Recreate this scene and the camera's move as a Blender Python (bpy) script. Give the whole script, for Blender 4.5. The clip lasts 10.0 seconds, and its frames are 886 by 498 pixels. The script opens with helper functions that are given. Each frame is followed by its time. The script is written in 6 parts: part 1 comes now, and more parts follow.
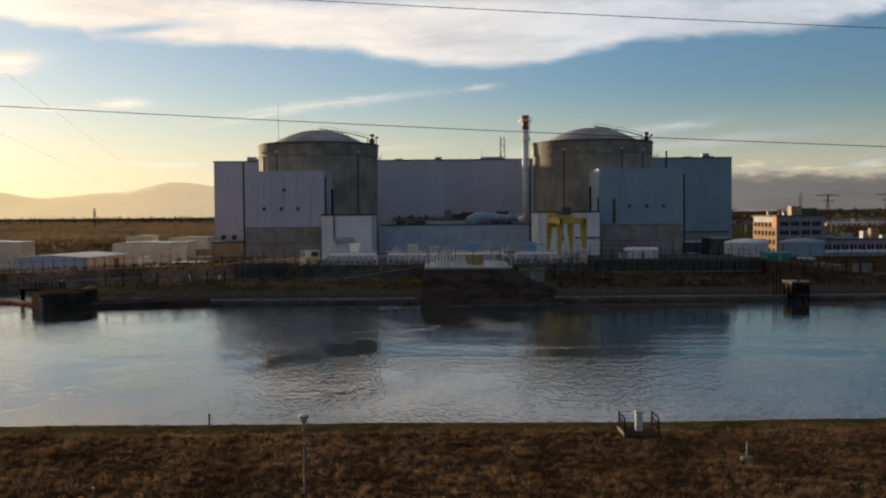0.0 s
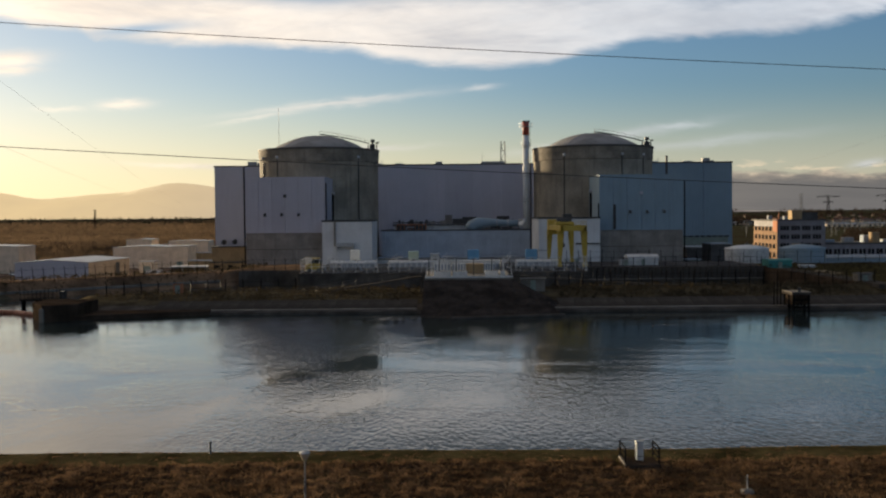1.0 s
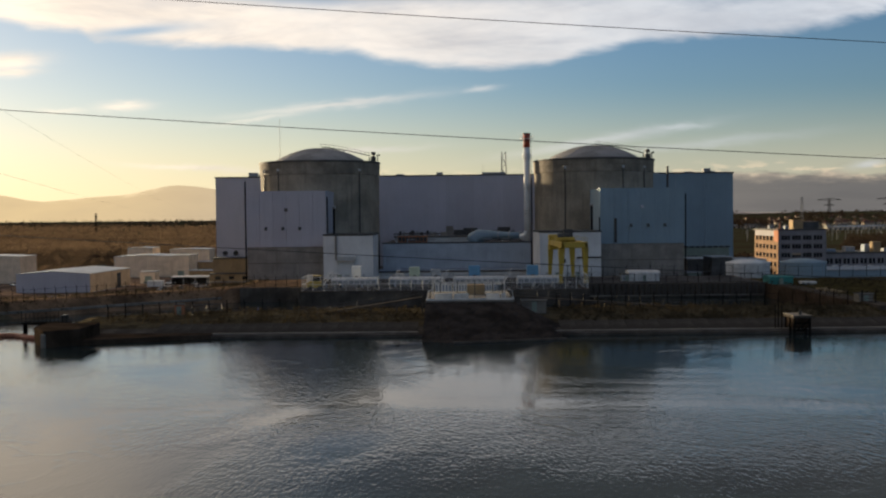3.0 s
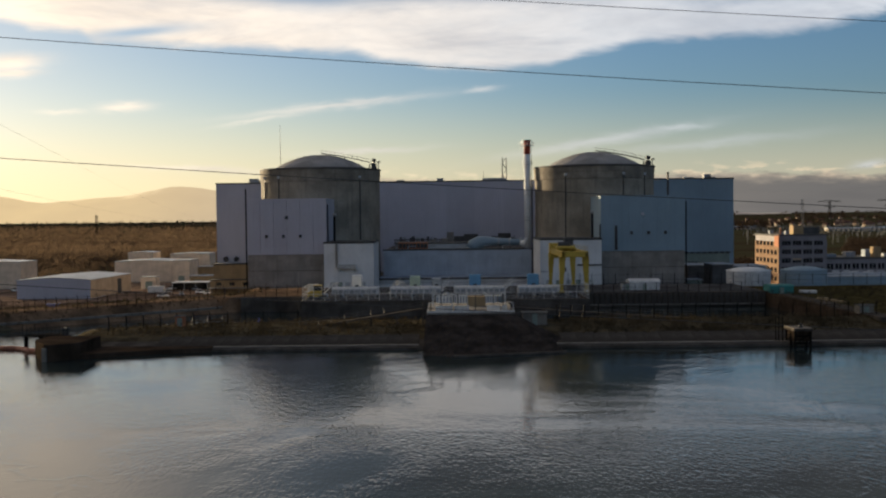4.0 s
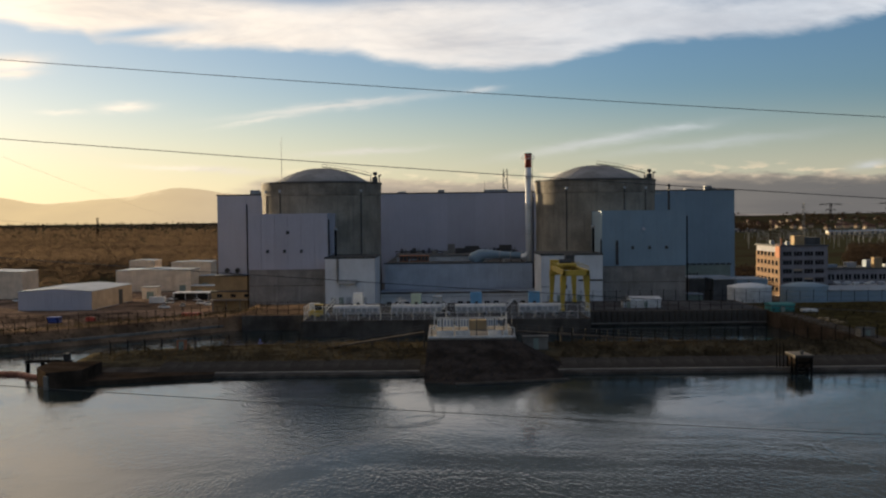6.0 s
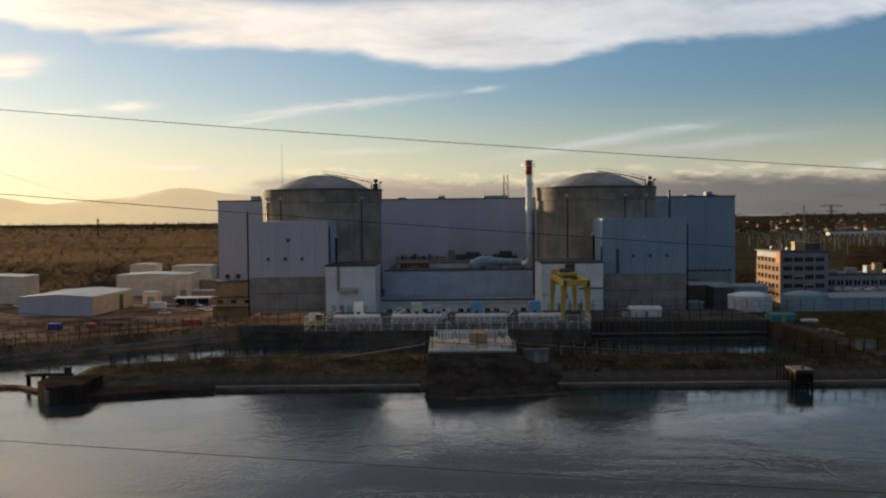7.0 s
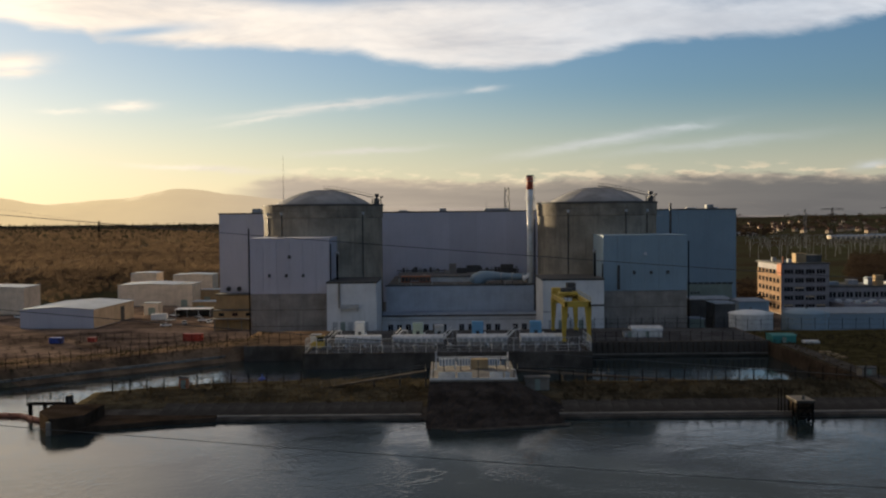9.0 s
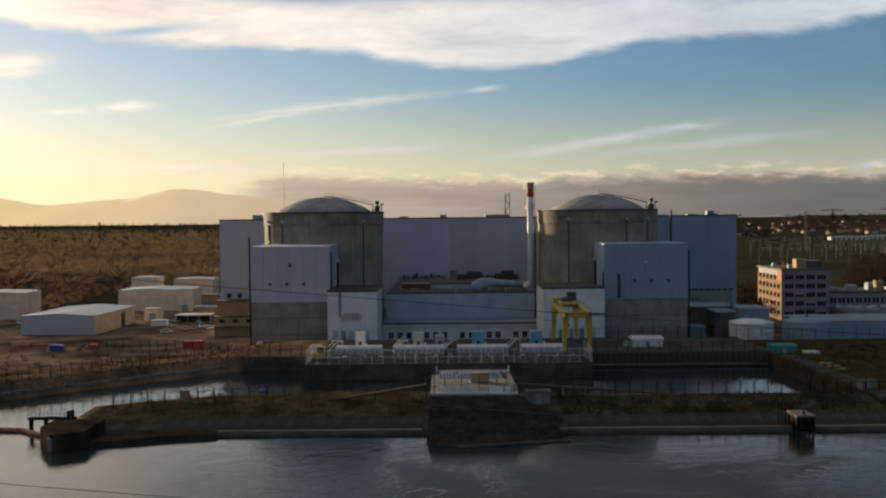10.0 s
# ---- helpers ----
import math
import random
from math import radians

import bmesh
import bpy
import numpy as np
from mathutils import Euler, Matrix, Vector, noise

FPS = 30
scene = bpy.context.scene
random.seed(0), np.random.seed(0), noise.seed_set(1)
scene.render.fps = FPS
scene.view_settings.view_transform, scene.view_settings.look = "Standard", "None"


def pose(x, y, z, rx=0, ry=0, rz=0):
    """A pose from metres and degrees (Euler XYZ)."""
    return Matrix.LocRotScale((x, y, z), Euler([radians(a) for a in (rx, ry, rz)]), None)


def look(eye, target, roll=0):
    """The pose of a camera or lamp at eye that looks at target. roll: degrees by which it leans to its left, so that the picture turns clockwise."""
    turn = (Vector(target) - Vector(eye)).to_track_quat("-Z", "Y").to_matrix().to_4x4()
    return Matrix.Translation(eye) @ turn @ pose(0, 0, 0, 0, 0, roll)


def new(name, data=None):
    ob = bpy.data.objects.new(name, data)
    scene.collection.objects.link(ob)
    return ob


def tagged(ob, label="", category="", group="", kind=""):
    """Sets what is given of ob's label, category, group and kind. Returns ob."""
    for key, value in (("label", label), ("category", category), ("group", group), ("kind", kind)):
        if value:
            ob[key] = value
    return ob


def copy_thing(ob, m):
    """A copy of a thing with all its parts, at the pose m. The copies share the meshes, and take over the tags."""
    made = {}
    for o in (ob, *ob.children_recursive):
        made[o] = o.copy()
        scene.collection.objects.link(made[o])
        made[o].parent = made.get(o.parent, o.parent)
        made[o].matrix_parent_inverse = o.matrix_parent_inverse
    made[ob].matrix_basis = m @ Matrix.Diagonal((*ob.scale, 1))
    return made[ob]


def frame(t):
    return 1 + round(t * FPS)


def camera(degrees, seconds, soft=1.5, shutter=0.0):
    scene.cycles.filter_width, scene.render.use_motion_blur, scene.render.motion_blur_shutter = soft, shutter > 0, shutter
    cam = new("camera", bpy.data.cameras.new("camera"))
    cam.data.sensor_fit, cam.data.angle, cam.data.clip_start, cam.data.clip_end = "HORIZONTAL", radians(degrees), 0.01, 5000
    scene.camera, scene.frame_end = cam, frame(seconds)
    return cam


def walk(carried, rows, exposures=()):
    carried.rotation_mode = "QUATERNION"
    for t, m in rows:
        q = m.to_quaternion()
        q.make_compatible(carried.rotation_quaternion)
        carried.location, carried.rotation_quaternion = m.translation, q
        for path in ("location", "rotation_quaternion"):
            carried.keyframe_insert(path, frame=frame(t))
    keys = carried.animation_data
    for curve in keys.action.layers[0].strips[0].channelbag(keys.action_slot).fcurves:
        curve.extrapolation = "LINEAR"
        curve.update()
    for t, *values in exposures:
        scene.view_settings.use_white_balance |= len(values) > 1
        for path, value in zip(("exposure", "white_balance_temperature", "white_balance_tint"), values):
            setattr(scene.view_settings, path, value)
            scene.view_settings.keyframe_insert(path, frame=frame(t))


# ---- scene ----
cam = camera(47.5, 10.0, soft=2.2)
METRES, EYE, TILT, LEAN, TURN = 21.6, 14.2, -1.93, 0.5, 0.0
ROWS = [
    (0.0, -0.0, -0.0, 0, 0.0, 0, 0),
    (0.5, -0.0006, -0.0013, 0.038, 0.013, 0, 0.01),
    (1.0, -0.0011, -0.0026, 0.0769, 0.025, 0.01, 0.015),
    (1.5, -0.0016, -0.004, 0.1182, 0.038, 0.02, 0.03),
    (2.0, -0.0022, -0.0054, 0.16, 0.05, 0.035, 0.05),
    (2.5, -0.0028, -0.0068, 0.2005, 0.062, 0.06, 0.07),
    (4.0, -0.0044, -0.0114, 0.3369, 0.1, 0.115, 0.12),
    (4.5, -0.005, -0.013, 0.3843, 0.113, 0.13, 0.13),
    (5.0, -0.0055, -0.0146, 0.4319, 0.125, 0.14, 0.14),
    (5.5, -0.0061, -0.0162, 0.4809, 0.138, 0.14, 0.14),
    (7.0, -0.0077, -0.0216, 0.641, 0.175, 0.125, 0.08),
    (7.5, -0.0083, -0.0235, 0.6962, 0.188, 0.13, 0.07),
    (8.0, -0.0088, -0.0254, 0.7535, 0.2, 0.13, 0.06),
    (8.5, -0.0094, -0.0273, 0.8095, 0.213, 0.12, 0.05),
    (9.0, -0.0099, -0.0293, 0.8687, 0.225, 0.11, 0.05),
    (9.5, -0.0105, -0.0312, 0.9267, 0.238, 0.1, 0.06),
    (10.0, -0.011, -0.0332, 0.9856, 0.25, 0.09, 0.07),
]
walk(cam, [(t, pose(0, 0, EYE, TILT, LEAN, TURN) @ pose(METRES * x, METRES * y, METRES * z, 90 + pitch, roll, yaw)) for t, x, y, z, yaw, pitch, roll in ROWS],
     exposures=((0.0, 0.97, 6500, 8), (10.0, 0.97, 6500, 8)))

# ---- light: a low winter sun ahead and to the left, sky with a cloud sheet ----
SUN_AZ, SUN_EL = -43.0, 4.0          # degrees: clockwise from straight ahead (+y), above the horizon
SKY, SUN = 0.125, 5.0


def node(tree, kind, **inputs):
    n = tree.nodes.new(kind)
    for key, value in inputs.items():
        key = key.replace("_", " ")
        if hasattr(value, "is_output"):
            tree.links.new(value, n.inputs[key])
        else:
            n.inputs[key].default_value = value
    return n


def calc(tree, op, *values, clamp=False):
    n = tree.nodes.new("ShaderNodeMath")
    n.operation, n.use_clamp = op, clamp
    for i, v in enumerate(values):
        if hasattr(v, "is_output"):
            tree.links.new(v, n.inputs[i])
        else:
            n.inputs[i].default_value = v
    return n.outputs[0]


def blend(tree, fac, a, b, mode="MIX"):
    n = tree.nodes.new("ShaderNodeMix")
    n.data_type, n.blend_type = "RGBA", mode
    for i, v in ((0, fac), (6, a), (7, b)):
        if hasattr(v, "is_output"):
            tree.links.new(v, n.inputs[i])
        else:
            n.inputs[i].default_value = v if i == 0 else (*v[:3], 1)
    return n.outputs[2]


def smooth(tree, value, low, high):
    n = tree.nodes.new("ShaderNodeMapRange")
    n.interpolation_type = "SMOOTHSTEP"
    tree.links.new(value, n.inputs[0])
    n.inputs[1].default_value, n.inputs[2].default_value = low, high
    return n.outputs[0]


def fractal(tree, vector, scale, detail=5.0, rough=0.55, distort=0.0):
    return node(tree, "ShaderNodeTexNoise", Vector=vector, Scale=scale, Detail=detail, Roughness=rough, Distortion=distort).outputs[0]


def edge_ramp(tree, value, stops, kind="B_SPLINE"):
    n = tree.nodes.new("ShaderNodeValToRGB")
    n.color_ramp.interpolation = kind
    tree.links.new(value, n.inputs[0])
    e = n.color_ramp.elements
    while len(e) < len(stops):
        e.new(0.5)
    for el, (p, v) in zip(e, stops):
        el.position, el.color = p, (v, v, v, 1)
    return n.outputs[0]


def make_sky():
    world = bpy.data.worlds.new("sky")
    world.use_nodes = True
    t = world.node_tree
    t.nodes.clear()
    sky = t.nodes.new("ShaderNodeTexSky")
    sky.sky_type, sky.sun_disc = "NISHITA", False
    sky.sun_elevation, sky.sun_rotation = radians(SUN_EL), radians(SUN_AZ)
    sky.altitude, sky.air_density, sky.dust_density, sky.ozone_density = 200, 1.0, 0.8, 2.6
    ways = t.nodes.new("ShaderNodeTexCoord").outputs["Generated"]
    sep = node(t, "ShaderNodeSeparateXYZ", Vector=ways)
    x, y, z = sep.outputs
    ahead = calc(t, "MAXIMUM", calc(t, "ABSOLUTE", y), 0.05)
    u, v = calc(t, "DIVIDE", x, ahead), calc(t, "DIVIDE", z, ahead)
    flat = node(t, "ShaderNodeCombineXYZ", X=u, Y=calc(t, "MULTIPLY", v, 3.5), Z=0.0).outputs[0]
    grain = fractal(t, flat, 5.0, 8.0, 0.6, 0.4)
    fine = fractal(t, flat, 22.0, 6.0, 0.6, 0.6)
    # large sheet of cloud overhead, with a soft lower edge
    wide = calc(t, "ADD", calc(t, "MULTIPLY", u, 1.0), 0.5)
    low = edge_ramp(t, wide, [(0.0, 0.205), (0.055, 0.196), (0.10, 0.190), (0.14, 0.188), (0.158, 0.177), (0.24, 0.170), (0.33, 0.167), (0.40, 0.162), (0.455, 0.151), (0.50, 0.1455),
                              (0.555, 0.144), (0.60, 0.148), (0.65, 0.159), (0.71, 0.170), (0.79, 0.177), (0.87, 0.181), (0.91, 0.187), (0.96, 0.198), (1.0, 0.21)], "EASE")
    over = calc(t, "ADD", calc(t, "SUBTRACT", v, low), calc(t, "ADD", calc(t, "MULTIPLY", calc(t, "SUBTRACT", grain, 0.5), 0.026), calc(t, "MULTIPLY", calc(t, "SUBTRACT", fine, 0.5), 0.010)))
    sheet = smooth(t, over, -0.003, 0.010)
    hole_u, hole_v = calc(t, "DIVIDE", calc(t, "ADD", u, 0.125), 0.05), calc(t, "DIVIDE", calc(t, "SUBTRACT", v, 0.222), 0.016)
    hole = calc(t, "EXPONENT", calc(t, "MULTIPLY", calc(t, "ADD", calc(t, "MULTIPLY", hole_u, hole_u), calc(t, "MULTIPLY", hole_v, hole_v)), -1.0))
    sheet = calc(t, "MULTIPLY", sheet, calc(t, "SUBTRACT", 1.0, calc(t, "MULTIPLY", hole, 0.75)))
    gap_u, gap_v = calc(t, "DIVIDE", calc(t, "ADD", u, 0.305), 0.06), calc(t, "DIVIDE", calc(t, "SUBTRACT", calc(t, "SUBTRACT", v, 0.1855), calc(t, "MULTIPLY", calc(t, "ADD", u, 0.305), 0.085)), 0.0060)
    gap = calc(t, "EXPONENT", calc(t, "MULTIPLY", calc(t, "ADD", calc(t, "MULTIPLY", gap_u, gap_u), calc(t, "MULTIPLY", gap_v, gap_v)), -1.0))
    sheet = calc(t, "MULTIPLY", sheet, calc(t, "SUBTRACT", 1.0, calc(t, "MULTIPLY", gap, 0.97)))
    high = smooth(t, calc(t, "ADD", v, calc(t, "MULTIPLY", calc(t, "SUBTRACT", grain, 0.5), 0.04)), 0.20, 0.24)
    high = calc(t, "MULTIPLY", high, smooth(t, u, -0.42, -0.05))
    sheet = calc(t, "MULTIPLY", sheet, calc(t, "SUBTRACT", 0.96, calc(t, "MULTIPLY", high, 0.9)))
    sheet = calc(t, "MULTIPLY", sheet, smooth(t, y, 0.0, 0.4))
    # unseen patchy cloud overhead and to the east, added to brighten the facades
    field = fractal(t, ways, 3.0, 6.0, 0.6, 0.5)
    unseen_cloud = calc(t, "MULTIPLY", smooth(t, calc(t, "ADD", field, calc(t, "MULTIPLY", smooth(t, y, 0.5, -0.6), 0.16)), 0.46, 0.62), calc(t, "SUBTRACT", 1.0, smooth(t, y, -0.1, 0.55)))
    unseen_cloud = calc(t, "MULTIPLY", unseen_cloud, 0.17)
    thin = calc(t, "MULTIPLY", sheet, calc(t, "ADD", calc(t, "MULTIPLY", smooth(t, fine, 0.2, 0.65), 0.12), 0.86))

    def streak(px, py, turn, long, thick, strength):
        du = calc(t, "SUBTRACT", u, (px - 784) / 1761)
        dv = calc(t, "SUBTRACT", v, (383 - py) / 1761 - 0.0087 * (px - 784) / 1761)
        c, s = math.cos(radians(turn)), math.sin(radians(turn))
        a = calc(t, "ADD", calc(t, "MULTIPLY", du, c), calc(t, "MULTIPLY", dv, s))
        b = calc(t, "SUBTRACT", calc(t, "MULTIPLY", dv, c), calc(t, "MULTIPLY", du, s))
        b = calc(t, "ADD", b, calc(t, "MULTIPLY", calc(t, "SUBTRACT", fine, 0.5), 0.012))
        a, b = calc(t, "DIVIDE", a, long / 1761), calc(t, "DIVIDE", b, thick / 1761)
        q = calc(t, "ADD", calc(t, "MULTIPLY", a, a), calc(t, "MULTIPLY", b, b))
        return calc(t, "MULTIPLY", calc(t, "EXPONENT", calc(t, "MULTIPLY", q, -1.0)), strength)

    wisps = None
    for row in ((600, 188, 6, 150, 7, 0.55), (228, 190, 3, 40, 7, 0.75), (20, 114, 3, 62, 13, 1.0), (30, 130, 1, 46, 8, 0.85), (850, 161, 6, 30, 5, 0.45), (1060, 250, 9, 150, 8, 0.5), (1190, 228, 5, 60, 6, 0.45),
                (350, 297, -3, 110, 5, 0.6), (640, 268, 2, 100, 5, 0.5), (470, 212, 8, 70, 4, 0.4), (1250, 255, 5, 160, 8, 0.3), (120, 198, 0, 40, 4, 0.35), (1525, 291, 8, 28, 6, 0.5)):
        w = streak(*row)
        wisps = w if wisps is None else calc(t, "MAXIMUM", wisps, w)
    cover = calc(t, "MAXIMUM", calc(t, "MAXIMUM", thin, unseen_cloud), wisps, clamp=True)
    side = smooth(t, u, -0.55, 0.35)
    lit = blend(t, side, (1.25, 1.02, 0.78), (0.60, 0.62, 0.67))
    strata = fractal(t, node(t, "ShaderNodeCombineXYZ", X=calc(t, "MULTIPLY", u, 2.2), Y=calc(t, "MULTIPLY", v, 11.0), Z=7.0).outputs[0], 2.6, 7.0, 0.58, 0.8)
    lit = blend(t, smooth(t, grain, 0.35, 0.75), lit, blend(t, 0.30, lit, (0.2, 0.21, 0.26)))
    lit = blend(t, calc(t, "MULTIPLY", smooth(t, strata, 0.42, 0.68), 0.55), lit, blend(t, 0.5, lit, (0.24, 0.25, 0.31)))
    base = node(t, "ShaderNodeVectorMath", )
    base.operation = "SCALE"
    t.links.new(sky.outputs[0], base.inputs[0])
    base.inputs["Scale"].default_value = SKY
    veil = calc(t, "MULTIPLY", calc(t, "SUBTRACT", 1.0, smooth(t, u, -0.7, 0.25)), calc(t, "MULTIPLY", smooth(t, y, 0.0, 0.4), calc(t, "SUBTRACT", 0.56, calc(t, "MULTIPLY", smooth(t, v, 0.02, 0.20), 0.36))))
    tinted = blend(t, 1.0, base.outputs[0], (0.98, 1.06, 1.30), "MULTIPLY")
    hazed = blend(t, veil, tinted, (0.86, 0.85, 0.78))
    low_haze = calc(t, "MULTIPLY", calc(t, "SUBTRACT", 1.0, smooth(t, v, 0.0, 0.135)), 0.62)
    hazed = blend(t, low_haze, hazed, blend(t, smooth(t, u, -0.5, 0.3), (0.98, 0.80, 0.47), (0.62, 0.57, 0.47)))
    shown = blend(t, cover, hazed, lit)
    # grey cloud higher up, above the view
    roof = calc(t, "MULTIPLY", calc(t, "MULTIPLY", smooth(t, v, 0.207, 0.242), smooth(t, y, 0.0, 0.4)), calc(t, "MULTIPLY", smooth(t, u, -0.45, 0.05), 0.9))
    shown = blend(t, roof, shown, blend(t, smooth(t, grain, 0.35, 0.7), (0.085, 0.085, 0.087), (0.155, 0.15, 0.15)))
    # bank of grey cloud low over the horizon
    top = edge_ramp(t, wide, [(0.0, 0.0), (0.22, 0.0), (0.29, 0.040), (0.36, 0.046), (0.45, 0.039), (0.54, 0.035), (0.62, 0.039), (0.76, 0.044), (0.88, 0.041), (1.0, 0.038)])
    lump = calc(t, "MULTIPLY", calc(t, "SUBTRACT", fractal(t, flat, 30.0, 5.0, 0.6), 0.5), 0.016)
    under = calc(t, "ADD", calc(t, "SUBTRACT", top, v), lump)
    bank = calc(t, "MULTIPLY", smooth(t, under, -0.002, 0.006), smooth(t, u, -0.24, -0.16))
    grey = blend(t, smooth(t, u, -0.25, 0.4), (0.44, 0.36, 0.29), (0.115, 0.110, 0.115))
    layer = node(t, "ShaderNodeCombineXYZ", X=u, Y=calc(t, "MULTIPLY", v, 12.0), Z=3.0).outputs[0]
    grey = blend(t, calc(t, "MULTIPLY", smooth(t, fractal(t, layer, 7.0, 5.0, 0.6), 0.42, 0.62), 0.45), grey, blend(t, smooth(t, u, -0.25, 0.4), (0.33, 0.27, 0.23), (0.085, 0.083, 0.092)))
    rim = calc(t, "MULTIPLY", calc(t, "SUBTRACT", 1.0, smooth(t, under, 0.001, 0.014)), calc(t, "MULTIPLY", smooth(t, fine, 0.3, 0.7), 0.75))
    grey = blend(t, rim, grey, blend(t, side, (0.95, 0.75, 0.50), (0.50, 0.41, 0.32)))
    shown = blend(t, calc(t, "MULTIPLY", bank, 0.92), shown, grey)
    # small sunlit cumulus along the top of the bank
    crest = calc(t, "DIVIDE", calc(t, "ADD", under, 0.001), 0.006)
    crest = calc(t, "EXPONENT", calc(t, "MULTIPLY", calc(t, "MULTIPLY", crest, crest), -1.0))
    puff = calc(t, "MULTIPLY", smooth(t, fractal(t, flat, 38.0, 4.0, 0.55), 0.50, 0.62), crest)
    puff = calc(t, "MULTIPLY", puff, calc(t, "MULTIPLY", smooth(t, u, -0.2, -0.1), 0.42))
    shown = blend(t, puff, shown, blend(t, side, (1.15, 0.92, 0.62), (0.85, 0.66, 0.46)))
    back = node(t, "ShaderNodeBackground", Color=shown, Strength=0.62)
    out = t.nodes.new("ShaderNodeOutputWorld")
    t.links.new(back.outputs[0], out.inputs[0])
    scene.world = world


make_sky()
sun = new("sun", bpy.data.lights.new("sun", "SUN"))
sun.data.energy, sun.data.angle, sun.data.color = SUN, radians(0.6), (1.0, 0.78, 0.50)
sun.matrix_world = look((0, 0, 0), (-math.sin(radians(SUN_AZ)) * math.cos(radians(SUN_EL)), -math.cos(radians(SUN_AZ)) * math.cos(radians(SUN_EL)), -math.sin(radians(SUN_EL))))


# ---- materials ----
def material(name, colour, rough=0.7, vary=0.25, scale=0.5, fine=6.0, bump=0.15, metal=0.0, streaks=0.0, pieces=0.0, second=None, stretch=(1, 1, 1), through_light=0.0):
    m = bpy.data.materials.new(name)
    m.use_nodes = True
    t = m.node_tree
    b = t.nodes["Principled BSDF"]
    co = t.nodes.new("ShaderNodeTexCoord").outputs["Object"]
    if stretch != (1, 1, 1):
        mp = node(t, "ShaderNodeMapping", Vector=co)
        mp.inputs["Scale"].default_value = stretch
        co = mp.outputs[0]
    big, small = fractal(t, co, scale, 4.0, 0.6), fractal(t, co, fine, 3.0, 0.6)
    dark = tuple(c * (1 - vary) for c in colour)
    pale = tuple(min(1, c * (1 + vary * 0.8)) for c in (second or colour))
    c = blend(t, smooth(t, big, 0.3, 0.7), dark, pale)
    c = blend(t, calc(t, "MULTIPLY", smooth(t, small, 0.35, 0.75), vary), c, tuple(v * 0.55 for v in colour))
    if streaks:
        run = node(t, "ShaderNodeMapping", Vector=co)
        run.inputs["Scale"].default_value = (1.0, 1.0, 0.06)
        s = smooth(t, fractal(t, run.outputs[0], 0.9, 4.0, 0.65), 0.48, 0.72)
        c = blend(t, calc(t, "MULTIPLY", s, streaks), c, tuple(v * 0.45 for v in colour))
    if pieces:
        rnd = t.nodes.new("ShaderNodeObjectInfo").outputs["Random"]
        c = blend(t, calc(t, "MULTIPLY", rnd, pieces), c, tuple(v * 0.6 for v in colour))
    t.links.new(c, b.inputs["Base Color"])
    t.links.new(calc(t, "ADD", calc(t, "MULTIPLY", small, 0.2), rough - 0.1, clamp=True), b.inputs["Roughness"])
    b.inputs["Metallic"].default_value = metal
    if rough > 0.8:
        b.inputs["Specular IOR Level"].default_value = 0.2 if rough < 0.92 else 0.0
    if through_light:
        leaf = node(t, "ShaderNodeBsdfTranslucent", Color=c)
        mix = node(t, "ShaderNodeMixShader", Fac=through_light)
        t.links.new(b.outputs[0], mix.inputs[1])
        t.links.new(leaf.outputs[0], mix.inputs[2])
        t.links.new(mix.outputs[0], t.nodes["Material Output"].inputs[0])
    if bump:
        n = node(t, "ShaderNodeBump", Height=small, Strength=bump, Distance=0.05)
        t.links.new(n.outputs[0], b.inputs["Normal"])
    return m


CONCRETE = material("weathered_concrete", (0.285, 0.25, 0.20), 0.9, 0.3, 0.12, 1.5, 0.2, streaks=0.55)
CONCRETE_LOW = material("grey_board_marked_concrete", (0.225, 0.208, 0.188), 0.9, 0.25, 0.2, 2.0, 0.2, streaks=0.4)
CONCRETE_DARK = material("damp_dark_concrete", (0.076, 0.067, 0.058), 0.94, 0.4, 0.25, 3.0, 0.3, streaks=0.4)
CONCRETE_PALE = material("pale_kerb_concrete", (0.165, 0.149, 0.127), 0.85, 0.3, 0.4, 4.0, 0.2)
RINGBEAM = material("stained_ring_beam_concrete", (0.20, 0.175, 0.14), 0.9, 0.35, 0.2, 2.0, 0.2, streaks=0.4)
CLADDING = material("grey_white_profiled_sheet", (0.395, 0.395, 0.45), 0.6, 0.08, 0.06, 1.2, 0.05, streaks=0.12, pieces=0.22)
# also for eastern facades: their lack of warm haze is put into this blue
CLADDING_BLUE = material("pale_blue_profiled_sheet", (0.205, 0.285, 0.345), 0.6, 0.1, 0.06, 1.2, 0.05, streaks=0.15, pieces=0.2)
WHITE = material("white_painted_render", (0.561, 0.561, 0.561), 0.6, 0.12, 0.15, 2.0, 0.06, streaks=0.2)
WHITE_PAINT = material("white_painted_steel", (0.612, 0.612, 0.595), 0.45, 0.1, 0.6, 5.0, 0.04)
SCREEN = material("dulled_white_steel", (0.48, 0.48, 0.47), 0.8, 0.2, 0.6, 5.0, 0.05, streaks=0.2)
FENCE = material("dark_weathered_fence_steel", (0.013, 0.012, 0.011), 0.95, 0.3, 0.8, 6.0, 0.03)
NOSE = material("algae_black_concrete", (0.048, 0.0352, 0.0256), 0.97, 0.4, 0.3, 3.0, 0.3, streaks=0.4)
MAST = material("dull_grey_steel", (0.13, 0.13, 0.13), 0.7, 0.2, 0.8, 6.0, 0.03)
LIP = material("dark_flashing_and_shade", (0.06, 0.055, 0.05), 0.8, 0.3, 0.3, 3.0, 0.1)
SHEET_ROOF = material("blue_grey_sheet_roof", (0.344, 0.385, 0.435), 0.5, 0.15, 0.2, 3.0, 0.08, streaks=0.2)
